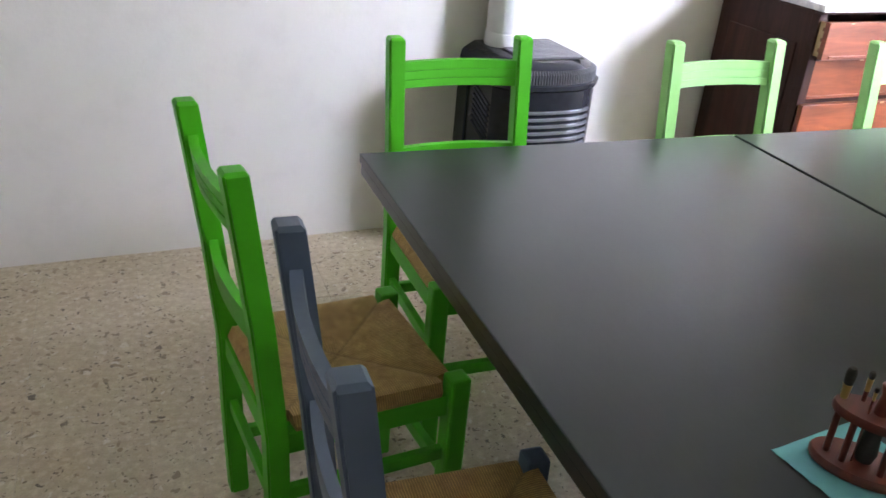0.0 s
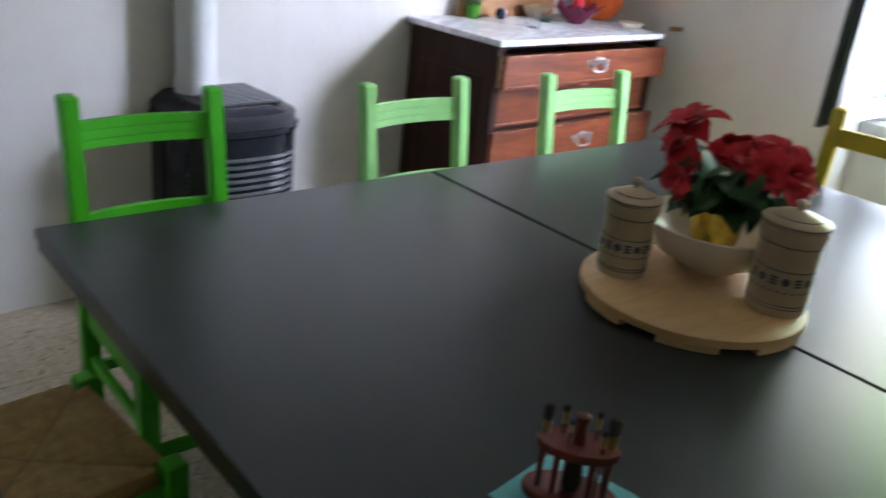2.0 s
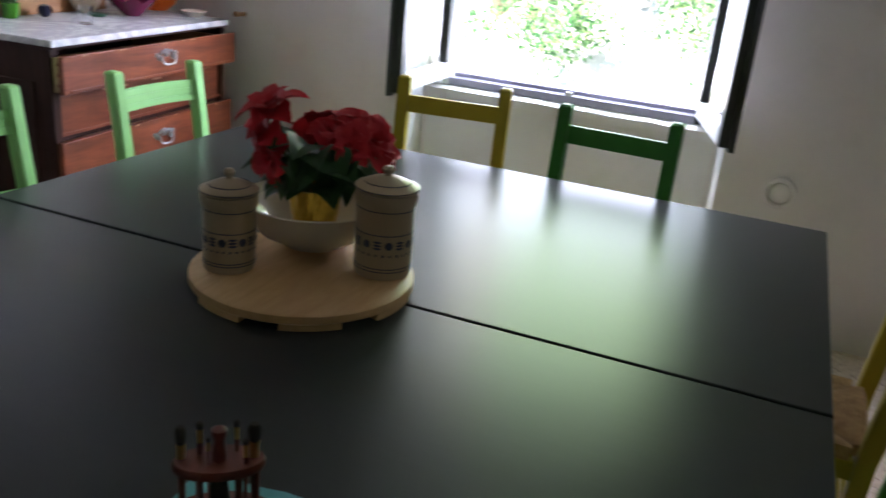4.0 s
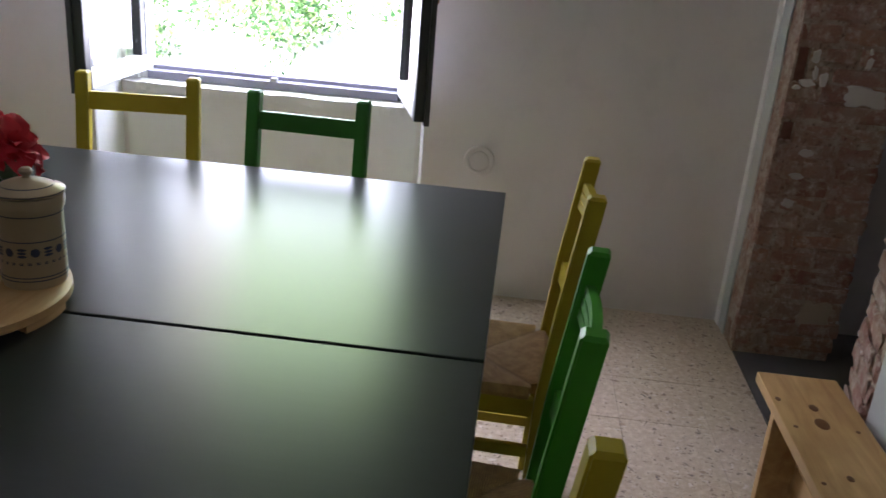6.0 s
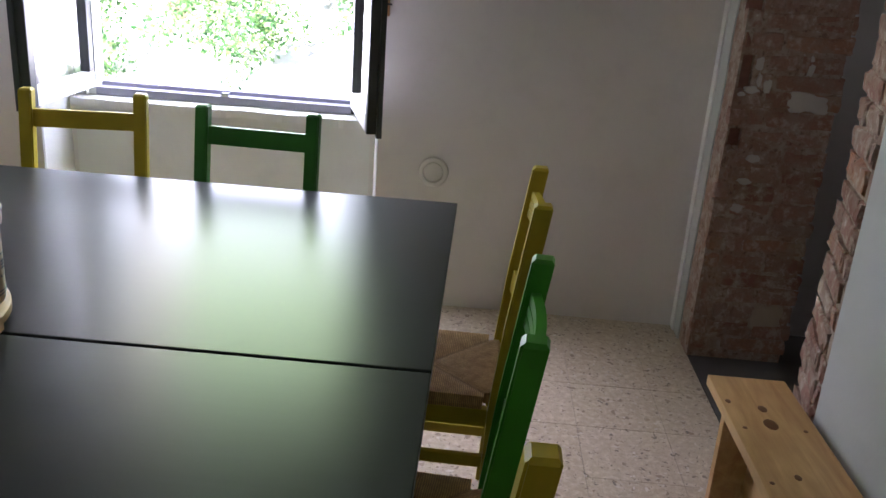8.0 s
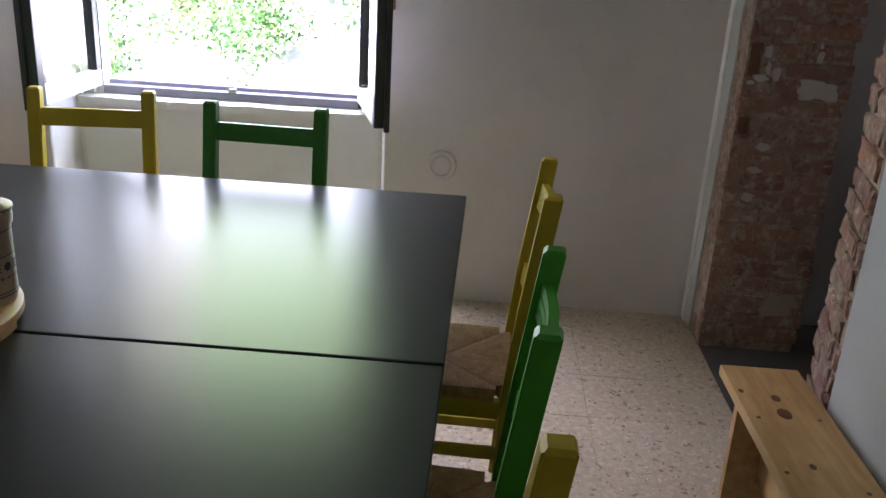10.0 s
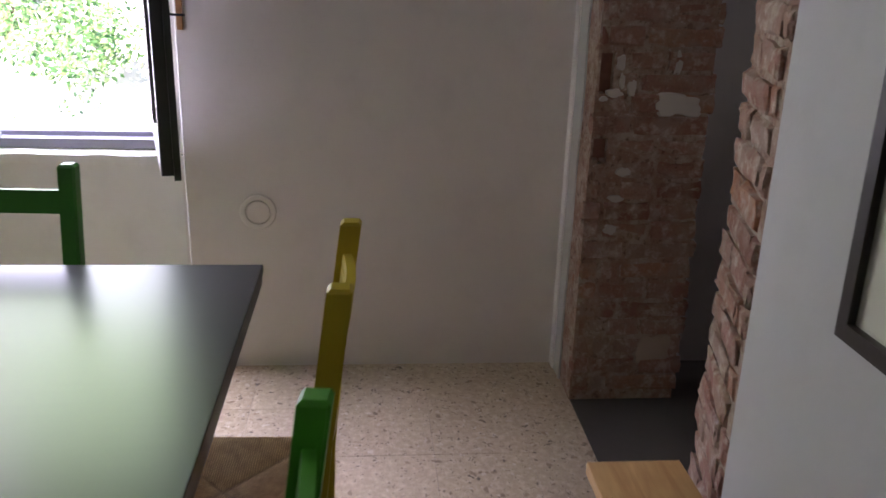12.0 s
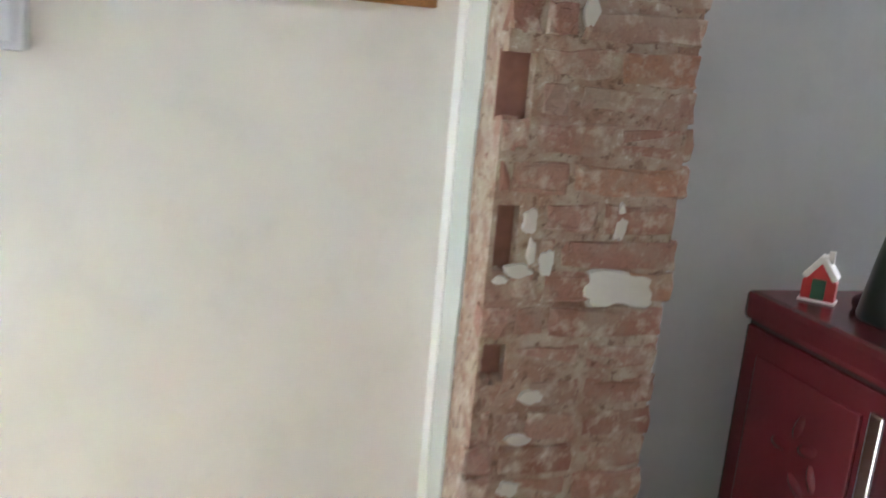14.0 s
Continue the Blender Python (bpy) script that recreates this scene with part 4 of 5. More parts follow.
pic = thing("framed_drawing", "drawing on cream paper in a thin black frame", "picture")
px0, px1, pz0, pz1, py = 0.69, 1.294, 0.950, 1.72, YS + 0.002
part("frame", boxes((px0, px0 + 0.026, py, py + 0.022, pz0, pz1), (px1 - 0.026, px1, py, py + 0.022, pz0, pz1), (px0 + 0.026, px1 - 0.026, py, py + 0.022, pz0, pz0 + 0.026), (px0 + 0.026, px1 - 0.026, py, py + 0.022, pz1 - 0.026, pz1)), M_MOULD, pic)
part("mat_board", boxes((px0 + 0.024, px1 - 0.024, py, py + 0.007, pz0 + 0.024, pz1 - 0.024)), M_PAPER, pic)
bm = boxes((px0 + 0.10, px0 + 0.103, py + 0.0072, py + 0.0082, pz0 + 0.10, pz1 - 0.10), (px1 - 0.103, px1 - 0.10, py + 0.0072, py + 0.0082, pz0 + 0.10, pz1 - 0.10), (px0 + 0.10, px1 - 0.10, py + 0.0072, py + 0.0082, pz0 + 0.10, pz0 + 0.103), (px0 + 0.10, px1 - 0.10, py + 0.0072, py + 0.0082, pz1 - 0.103, pz1 - 0.10))
for k in range(7):
    tube(bm, [(px1 - 0.15 - 0.03 * k, py + 0.008, pz0 + 0.16 + 0.05 * k), (px1 - 0.19 - 0.03 * k, py + 0.008, pz0 + 0.22 + 0.05 * k), (px1 - 0.24 - 0.03 * k, py + 0.008, pz0 + 0.24 + 0.05 * k)], 0.002, 5)
part("drawing", bm, M_PENCIL, pic, "faint grey pencil lines")
pane = part("pane", boxes((px0 + 0.025, px1 - 0.025, py + 0.0095, py + 0.0115, pz0 + 0.025, pz1 - 0.025)), M_GLASS, pic)
pane.visible_shadow = False

gilt = thing("framed_picture", "picture in a gilt brown wooden frame on the wall", "picture")
gy0, gy1, gz0, gz1, gx = -0.895, -0.385, 1.540, 1.95, XE - 0.002
for nm, r in (("frame", ((gx - 0.024, gx, gy0, gy1, gz0, gz0 + 0.035), (gx - 0.024, gx, gy0, gy1, gz1 - 0.035, gz1), (gx - 0.024, gx, gy0, gy0 + 0.035, gz0 + 0.0355, gz1 - 0.0355), (gx - 0.024, gx, gy1 - 0.035, gy1, gz0 + 0.0355, gz1 - 0.0355))),):
    part(nm, boxes(*r, bevel=0.004), M_GILT, gilt)
part("print", boxes((gx - 0.010, gx, gy0 + 0.03, gy1 - 0.03, gz0 + 0.03, gz1 - 0.03)), M_PAPER, gilt)

panel = thing("switch_box", "pale grey plastic switch box on the wall", "box")
part("case", boxes((XE - 0.055, XE - 0.001, -0.150, 0.205, 1.395, 1.66), bevel=0.008), M_BOX, panel)
part("lid", boxes((XE - 0.066, XE - 0.056, -0.135, 0.190, 1.410, 1.645), bevel=0.004), M_BOX, panel)

vent = thing("vent_cap", "round painted plaster-white vent cap on the wall", "vent")
bm = bmesh.new()
lathe(bm, [(0.064, 0.0), (0.0635, 0.009), (0.060, 0.013), (0.050, 0.0135), (0.0455, 0.012), (0.0445, 0.0006), (0.0400, 0.0006), (0.0385, 0.006), (0.035, 0.008), (0, 0.0075)], 0, 0, 0, 36)
bm.transform(Matrix.Translation((XE - 0.0005, 0.131, 0.600)) @ Matrix.Rotation(radians(-90), 4, "Y"))
part("cap", bm, M_WALL, vent, smooth=True)

peg = thing("wall_peg", "short brown wooden peg in the wall", "peg")
bm = bmesh.new()
tube(bm, [(XE + 0.01, 2.64, 0.985), (XE - 0.05, 2.64, 0.985), (XE - 0.075, 2.64, 0.988)], [0.011, 0.011, 0.013], 10)
part("peg", bm, M_OAKFRAME, peg)

# ---------- chest of drawers ----------
random.seed(31)
chest = thing("chest_of_drawers", "dark walnut chest with red-brown drawers partly pulled out", "chest of drawers")
chest.matrix_basis = Matrix.Translation((1.838, 2.530, 0)) @ Matrix.Rotation(radians(3.4), 4, "Z") @ Matrix.Diagonal((1, 1, 1.022, 1)) @ Matrix.Translation((-1.838, -2.530, 0))
cx0, cx1, cy0, cy1 = 1.863, 2.928, 2.570, 3.080
part("side_panel", boxes((cx0, cx0 + 0.03, cy0, cy1, 0.06, 0.920), bevel=0.003), M_WALNUT, chest)
part("side_panel", boxes((cx1 - 0.03, cx1, cy0, cy1, 0.06, 0.920), bevel=0.003), M_WALNUT, chest)
part("raised_panel", boxes((cx0 - 0.006, cx0 + 0.002, cy0 + 0.07, cy1 - 0.07, 0.16, 0.80), bevel=0.003), M_WALNUT, chest)
part("back_panel", boxes((cx0 + 0.031, cx1 - 0.031, cy1 - 0.02, cy1, 0.06, 0.919)), M_WALNUT, chest)
part("corner_post", boxes((cx0 - 0.008, cx0 + 0.032, cy0 - 0.012, cy0 + 0.028, 0.06, 0.919), bevel=0.004), M_WALNUT, chest)
part("corner_post", boxes((cx1 - 0.032, cx1 + 0.008, cy0 - 0.012, cy0 + 0.028, 0.06, 0.919), bevel=0.004), M_WALNUT, chest)
part("moulding", boxes((cx0 - 0.014, cx1 + 0.010, cy0 - 0.030, cy1, 0.9205, 0.929), bevel=0.002), M_WALNUT, chest)
part("plinth", boxes((cx0 - 0.012, cx1 + 0.012, cy0 - 0.02, cy1, 0.0, 0.059), bevel=0.004), M_WALNUT, chest)


def handle(parent, x, y, z):
    """Ornate cast bail handle on two rosettes."""
    h = bmesh.new()
    pts = []
    for k in range(13):
        a = math.pi * k / 12
        pts.append((x - 0.042 * math.cos(a), y - 0.012 - 0.012 * math.sin(a), z - 0.030 * math.sin(a) - 0.004 * math.sin(3 * a)))
    tube(h, pts, 0.0042, 8)
    for sx in (-1, 1):
        tube(h, [(x + sx * 0.042, y - 0.001, z), (x + sx * 0.042, y - 0.016, z)], [0.014, 0.007], 10)
        tube(h, [(x + sx * 0.060, y - 0.001, z + 0.012), (x + sx * 0.060, y - 0.006, z + 0.012)], [0.010, 0.006], 8)
    tube(h, [(x, y - 0.001, z + 0.016), (x, y - 0.010, z + 0.016)], [0.018, 0.011], 10)
    for sx in (-1, 1):
        tube(h, [(x + sx * 0.008, y - 0.004, z + 0.02), (x + sx * 0.022, y - 0.007, z + 0.026), (x + sx * 0.04, y - 0.004, z + 0.014)], 0.005, 7)
    return part("handle", h, M_SILVER, parent, "ornate tarnished silver bail handle", smooth=True)


for z0, z1, out in ((0.770, 0.900, 0.068), (0.606, 0.752, 0.004), (0.425, 0.598, 0.046), (0.245, 0.415, 0.010), (0.075, 0.235, 0.006)):
    yf = cy0 - out
    ext = 0.012 if out > 0.03 else -0.036
    d = part("drawer", boxes((cx0 - ext + 0.002, cx1 + ext - 0.002, yf, yf + 0.022, z0, z1), bevel=0.003), M_MAHOG, chest, "red-brown mahogany drawer front with chips")
    part("drawer_box", boxes((cx0 + 0.040, cx0 + 0.054, yf + 0.0225, cy1 - 0.05, z0 + 0.008, z1 - 0.012), (cx1 - 0.054, cx1 - 0.040, yf + 0.0225, cy1 - 0.05, z0 + 0.008, z1 - 0.012), (cx0 + 0.0545, cx1 - 0.0545, yf + 0.0225, cy1 - 0.05, z0 + 0.008, z0 + 0.016)), M_DRAWERWOOD, d, "pale raw wood drawer sides")
    if out > 0.03:
        part("dovetail_block", boxes((cx0 + 0.002, cx0 + 0.010, yf + 0.0225, yf + out - 0.013, z0 + 0.004, z1 - 0.006)), M_DRAWERWOOD, d, "pale side with dark dovetails")
        for k in range(3):
            zz = z0 + 0.022 + k * (z1 - z0 - 0.05) / 2.2
            part("dovetail", boxes((cx0 + 0.0005, cx0 + 0.0035, yf + 0.024, yf + 0.038, zz, zz + 0.012)), M_KNOT, d)
    part("lip", boxes((cx0 + 0.02, cx1 - 0.02, yf - 0.006, yf - 0.0002, z0 + 0.004, z0 + 0.014), bevel=0.002), M_MAHOG, d)
    if z0 > 0.4:
        part("drawer_rail", boxes((cx0 + 0.031, cx1 - 0.031, cy0 + 0.002, cy0 + 0.024, z0 - 0.016, z0 - 0.001)), M_WALNUT, chest)
        for k in range(5):
            xa = cx0 + random.uniform(0.08, 0.95)
            wa = random.uniform(0.012, 0.055)
            part("chip", boxes((xa, xa + wa, yf - 0.0006, yf + 0.004, z1 - random.uniform(0.004, 0.009), z1 - 0.0015)), M_CHIP, d, "pale chipped edge")
        handle(d, (cx0 + cx1) / 2 + 0.03, yf, (z0 + z1) / 2 + 0.01)
random.seed(8)
slab = thing("marble_slab", "white veined marble slab on the chest of drawers", "slab")
slab.matrix_basis = chest.matrix_basis
part("slab", boxes((1.838, 2.932, 2.530, 3.090, 0.9295, 0.954), bevel=0.004), M_MARBLE, slab)
MZ = 0.9752

mirror = thing("wood_framed_print", "tan wooden framed print leaning on the wall above the chest", "picture")
mirror.matrix_basis = pose(0.075, 2.960, MZ, -1.5, 0, 3.0)
part("frame", boxes((2.00, 2.62, -0.012, 0.014, 0.0, 0.10), (2.00, 2.08, -0.012, 0.014, 0.101, 0.62), (2.54, 2.62, -0.012, 0.014, 0.101, 0.62), (2.00, 2.62, -0.012, 0.014, 0.621, 0.70), bevel=0.004), M_OAKFRAME, mirror)
part("print", boxes((2.07, 2.55, 0.002, 0.008, 0.095, 0.63)), M_PAPER, mirror)


def turned(name, label, category, profile, material, x, y, z, n=32, group=""):
    t = thing(name, label, category, group, pose(x, y, z))
    bm = bmesh.new()
    lathe(bm, profile, n=n)
    part(name.split("_")[-1] + "_body", bm, material, t, smooth=True)
    return t


gp = thing("green_glass_pot", "small green glass pot with moss", "pot", m=pose(2.122, 3.030, MZ))
bm = bmesh.new()
lathe(bm, [(0, 0.002), (0.026, 0), (0.030, 0.004), (0.034, 0.055), (0.031, 0.058), (0.027, 0.012), (0, 0.010)], n=20)
part("pot", bm, plain("leaf_green_glaze", (0.07, 0.26, 0.02), 0.15), gp, smooth=True)


moss = leaf_cloud("moss", [(0, 0, 0.066)], [0.03], 300, 0.014, 6)
moss.parent = gp
turned("navy_ball", "small dark navy glazed ball ornament", "ornament", [(0, 0), (0.012, 0.0), (0.022, 0.008), (0.028, 0.026), (0.022, 0.044), (0.010, 0.050), (0, 0.051)], M_NAVY, 2.252, 2.990, MZ, 20)
turned("clear_tumbler", "small clear drinking glass", "glass", [(0, 0), (0.024, 0), (0.030, 0.07), (0.028, 0.07), (0.022, 0.006), (0, 0.006)], M_TUMBLER, 2.245, 2.775, MZ, 24)
turned("cream_bowl", "small plain cream ceramic bowl", "bowl", [(0, 0), (0.035, 0), (0.040, 0.006), (0.065, 0.055), (0.062, 0.056), (0.036, 0.010), (0, 0.008)], M_CREAM, 2.500, 3.020, MZ)
turned("green_saucer", "tiny dark green dish", "dish", [(0, 0), (0.03, 0), (0.036, 0.012), (0.033, 0.012), (0, 0.005)], M_GREENCLAY, 2.470, 2.925, MZ, 20)
# scalloped purple bowl with a candle
pb_ = thing("purple_glass_bowl", "scalloped dark purple glass bowl with a red candle", "bowl", m=pose(2.625, 2.880, MZ))
bm = bmesh.new()
rings = []
n = 48
for r, h, wav in ((0.001, 0.004, 0), (0.035, 0.0, 0), (0.045, 0.010, 0), (0.080, 0.045, 0.04), (0.108, 0.075, 0.13), (0.105, 0.077, 0.13), (0.075, 0.047, 0.04), (0.030, 0.010, 0), (0.001, 0.010, 0)):
    rings.append([bm.verts.new((r * (1 + wav * math.cos(8 * 2 * math.pi * k / n)) * math.cos(2 * math.pi * k / n), r * (1 + wav * math.cos(8 * 2 * math.pi * k / n)) * math.sin(2 * math.pi * k / n), h + 0.12 * wav * math.cos(8 * 2 * math.pi * k / n))) for k in range(n)])
for a, b in zip(rings, rings[1:]):
    for k in range(n):
        bm.faces.new((a[k], a[(k + 1) % n], b[(k + 1) % n], b[k]))
part("bowl", bm, M_PURPLE, pb_, smooth=True)
bm = bmesh.new()
lathe(bm, [(0, 0.012), (0.026, 0.012), (0.027, 0.13), (0.022, 0.134), (0, 0.131)], n=20)
part("candle", bm, M_CANDLE, pb_, "thick red wax candle", smooth=True)
turned("orange_vase", "round orange glazed vase", "vase", [(0, 0), (0.05, 0), (0.085, 0.03), (0.108, 0.09), (0.095, 0.155), (0.05, 0.19), (0.035, 0.21), (0.04, 0.225), (0.034, 0.225), (0.03, 0.20), (0, 0.19)], M_ORANGE, 2.905, 2.985, MZ)
turned("white_dish", "small shallow white porcelain dish", "dish", [(0, 0), (0.032, 0), (0.036, 0.004), (0.058, 0.024), (0.056, 0.026), (0.033, 0.008), (0, 0.006)], M_PORCELAIN, 2.860, 2.740, MZ)

# ---------- gas heater and flue ----------
heater = thing("gas_heater", "black enamelled cast-iron heater with slatted front", "heater")
heater.matrix_basis = Matrix.Translation((0.883, 3.040, 0)) @ Matrix.Rotation(radians(3.0), 4, "Z") @ Matrix.Translation((-0.883, -3.012, 0))
hx0, hx1, hy0, hy1 = 0.668, 1.098, 2.735, 3.012


def bowed(x0, x1, yb, yf, bow, z0, z1, n=32, inset=0.0):
    """Plan with a bowed front, as a prism."""
    out = [(x1 - inset, yb), (x0 + inset, yb)]
    for i in range(n + 1):
        u = i / n
        out.append((x0 + inset + (x1 - x0 - 2 * inset) * u, yf + inset - bow * (1 - abs(2 * u - 1) ** 3.4)))
    bm = bmesh.new()
    return prism(bm, out, z0, z1)


part("body", bowed(hx0 + 0.012, hx1 - 0.004, hy1, hy0 + 0.006, 0.095, 0.03, 0.640), M_IRON, heater)
part("base", bowed(hx0, hx1, hy1, hy0, 0.10, 0.0, 0.028), M_IRON2, heater)


def bowed_ring(bm, z, inset, n=32):
    pts = [(hx1 - inset, hy1), (hx0 + inset, hy1)]
    for i in range(n + 1):
        u = i / n
        pts.append((hx0 + inset + (hx1 - hx0 - 2 * inset) * u, hy0 + inset - 0.10 * (1 - abs(2 * u - 1) ** 3.4)))
    return [bm.verts.new((x, y, z)) for x, y in pts]


bm = bmesh.new()
rings = [bowed_ring(bm, z, i) for z, i in ((0.642, 0.010), (0.648, -0.002), (0.664, -0.004), (0.670, 0.004), (0.700, 0.008), (0.712, 0.016), (0.734, 0.052), (0.738, 0.060))]
for a, b in zip(rings, rings[1:]):
    for k in range(len(a)):
        bm.faces.new((a[k], a[(k + 1) % len(a)], b[(k + 1) % len(b)], b[k]))
bm.faces.new(rings[0][::-1])
bm.faces.new(rings[-1])
part("cornice", bm, M_IRON2, heater, "sloping ribbed top edge", smooth=True)
# ribs in a lighter grey, which stands for highlights on the enamel
for i in range(40):
    u = (i + 0.5) / 40
    x = hx0 + 0.01 + (hx1 - hx0 - 0.02) * u
    yf = hy0 - 0.002 - 0.100 * (1 - abs(2 * u - 1) ** 3.4)
    bm = bmesh.new()
    tube(bm, [(x, yf + 0.003, 0.670), (x, yf + 0.005, 0.702), (x + (0.883 - x) * 0.05, yf + 0.018, 0.714)], 0.0032, 6)
    part("cornice_rib", bm, M_GRILLE, heater)
# bars share that lighter grey to stand out from the gaps
for i in range(15):
    y = 2.715 + i * 0.0165
    part("grille_bar", boxes((0.775, 1.005, y, y + 0.007, 0.7398, 0.7460)), M_GRILLE, heater)
# thin black sheet stands for the dark depth between the bars
part("grille_depth_sheet", boxes((0.765, 1.015, 2.705, 2.962, 0.7381, 0.7396)), M_DEEP, heater)
bm = bmesh.new()
for i in range(7):
    z = 0.415 + i * 0.025
    prev = None
    for k in range(13):
        u = 0.14 + 0.72 * k / 12
        x = hx0 + (hx1 - hx0) * u
        yf = hy0 + 0.006 - 0.095 * (1 - abs(2 * u - 1) ** 3.4)
        cur = [bm.verts.new(p) for p in ((x, yf - 0.012, z), (x, yf + 0.003, z + 0.004), (x, yf + 0.003, z + 0.009), (x, yf - 0.013, z + 0.007))]
        if prev:
            for q in range(4):
                bm.faces.new((prev[q], prev[(q + 1) % 4], cur[(q + 1) % 4], cur[q]))
        else:
            bm.faces.new(cur)
        prev = cur
    bm.faces.new(prev[::-1])
part("louvre_slats", bm, plain("polished_grey_iron", (0.30, 0.305, 0.34), 0.22, 0.4), heater, "bright grey curved front slats")
for i in range(34):
    u = 0.16 + 0.68 * (i + 0.5) / 34
    x = hx0 + (hx1 - hx0) * u
    yf = hy0 + 0.006 - 0.095 * (1 - abs(2 * u - 1) ** 3.4)
    part("front_rib", boxes((x - 0.0024, x + 0.0024, yf - 0.006, yf + 0.003, 0.10, 0.395)), M_IRON2, heater)
for i in range(8):
    z = 0.43 + i * 0.020
    bm = bmesh.new()
    tube(bm, [(hx0 + 0.010, 2.755, z), (hx0 + 0.010, 2.885, z + 0.045)], 0.0045, 6)
    part("side_louvre", bm, M_IRON2, heater)
part("side_trim", boxes((hx0 + 0.004, hx0 + 0.011, 2.93, 3.012, 0.04, 0.64)), M_IRON2, heater)
flue = thing("flue_pipe", "white enamelled flue pipe rising behind the heater", "pipe")
bm = bmesh.new()
tube(bm, [(0.812, 2.962, 0.7385), (0.812, 2.962, ZC)], 0.068, 28)
part("pipe", bm, M_WHITEMETAL, flue, smooth=True)
bm = bmesh.new()
lathe(bm, [(0.0705, 0), (0.0720, 0.002), (0.0720, 0.046), (0.0705, 0.049), (0.0685, 0.049)], 0.812, 2.962, 0.7385, 28)
part("collar", bm, M_WHITEMETAL, flue, smooth=True)

# ---------- on the table ----------
TZ = 0.7502
tray = thing("round_serving_board", "round pale beech serving board on cut-out feet", "tray", m=pose(1.012, 1.019, TZ) @ Matrix.Diagonal((1.02, 1.02, 0.92, 1)))
bm = bmesh.new()
lathe(bm, [(0, 0.014), (0.218, 0.014), (0.222, 0.017), (0.222, 0.033), (0.218, 0.036), (0, 0.036)], n=64)
part("board", bm, M_BEECH, tray, smooth=True)
for a0 in (200, 250, 330, 30, 90, 150):
    bm = bmesh.new()
    pts = [(0.219 * math.cos(radians(a0 + k * 5)), 0.219 * math.sin(radians(a0 + k * 5))) for k in range(7)]
    pts += [(0.165 * math.cos(radians(a0 + 30 - k * 5)), 0.165 * math.sin(radians(a0 + 30 - k * 5))) for k in range(7)]
    prism(bm, pts, 0.0, 0.0138)
    part("foot", bm, M_BEECH, tray)
RZ = TZ + 0.0333


def canister(x, y, r, h, label, turn):
    t = thing("ceramic_canister", label, "jar", "lidded canisters on the board", pose(x, y, RZ, 0, 0, turn))
    bm = bmesh.new()
    lathe(bm, [(0, 0.001), (r * 0.94, 0), (r * 0.98, 0.006), (r, 0.02), (r, h * 0.80), (r * 1.06, h * 0.83), (r * 1.09, h * 0.90), (r * 1.06, h * 0.955), (r * 0.98, h * 0.96), (r * 0.9, h * 0.95), (0, h * 0.95)], n=40)
    part("body", bm, M_CREAM, t, smooth=True)
    bm = bmesh.new()
    z = h * 0.962
    lathe(bm, [(r * 0.98, z), (r * 1.10, z + 0.002), (r * 1.11, z + 0.008), (r * 0.97, z + 0.012), (r * 0.6, z + 0.021), (r * 0.25, z + 0.026), (r * 0.13, z + 0.028), (r * 0.12, z + 0.032), (r * 0.19, z + 0.036), (r * 0.21, z + 0.041), (r * 0.14, z + 0.047), (0, z + 0.049)], n=40)
    lid = part("lid", bm, M_CREAM, t, "cream lid with a round knob", smooth=True)
    for zz in (0.10, 0.135, 0.52, 0.78):
        bm = bmesh.new()
        lathe(bm, [(r * 0.999, h * zz - 0.0012), (r + 0.0006, h * zz - 0.0010), (r + 0.0006, h * zz + 0.0010), (r * 0.999, h * zz + 0.0012)], n=40)
        part("glaze_line", bm, M_BLUEGLAZE, t, "thin dark blue painted line")
    for rr, zz in ((0.80, z + 0.0165), (1.113, z + 0.0055)):
        bm = bmesh.new()
        lathe(bm, [(r * rr, zz - 0.0008), (r * rr + 0.0007, zz), (r * rr, zz + 0.0012)], n=40)
        part("glaze_line", bm, M_BLUEGLAZE, lid)
    # painted frieze of rosettes and bars
    for k in range(16):
        a = 2 * math.pi * k / 16
        bm = bmesh.new()
        n = 14
        w = 0.0082 if k % 2 == 0 else 0.0085
        hh = 0.0085 if k % 2 == 0 else 0.0028
        for dz in ((0,) if k % 2 == 0 else (-0.0065, 0, 0.0065)):
            c = [bm.verts.new(((r + 0.0008) * math.cos(a + w * math.cos(2 * math.pi * q / n) / r), (r + 0.0008) * math.sin(a + w * math.cos(2 * math.pi * q / n) / r), h * 0.41 + dz + hh * math.sin(2 * math.pi * q / n))) for q in range(n)]
            bm.faces.new(c)
        part("painted_motif", bm, M_BLUEGLAZE, t, "dark blue painted motif")
    for zz in (0.30, 0.285):
        bm = bmesh.new()
        for k in range(26):
            a = 2 * math.pi * k / 26
            c = [bm.verts.new(((r + 0.0008) * math.cos(a + s / 13 * 0.75), (r + 0.0008) * math.sin(a + s / 13 * 0.75), h * zz + dz)) for s, dz in ((0, -0.001), (1, -0.001), (2, -0.001), (2, 0.001), (1, 0.001), (0, 0.001))]
            bm.faces.new(c)
        part("painted_border", bm, M_BLUEGLAZE, t, "thin dashed blue border")
    return t


canister(0.936, 1.145, 0.0515, 0.162, "small cream ceramic canister with blue bands and lid", 200)
canister(1.092, 0.880, 0.0590, 0.184, "large cream ceramic canister with blue bands and lid", 215)

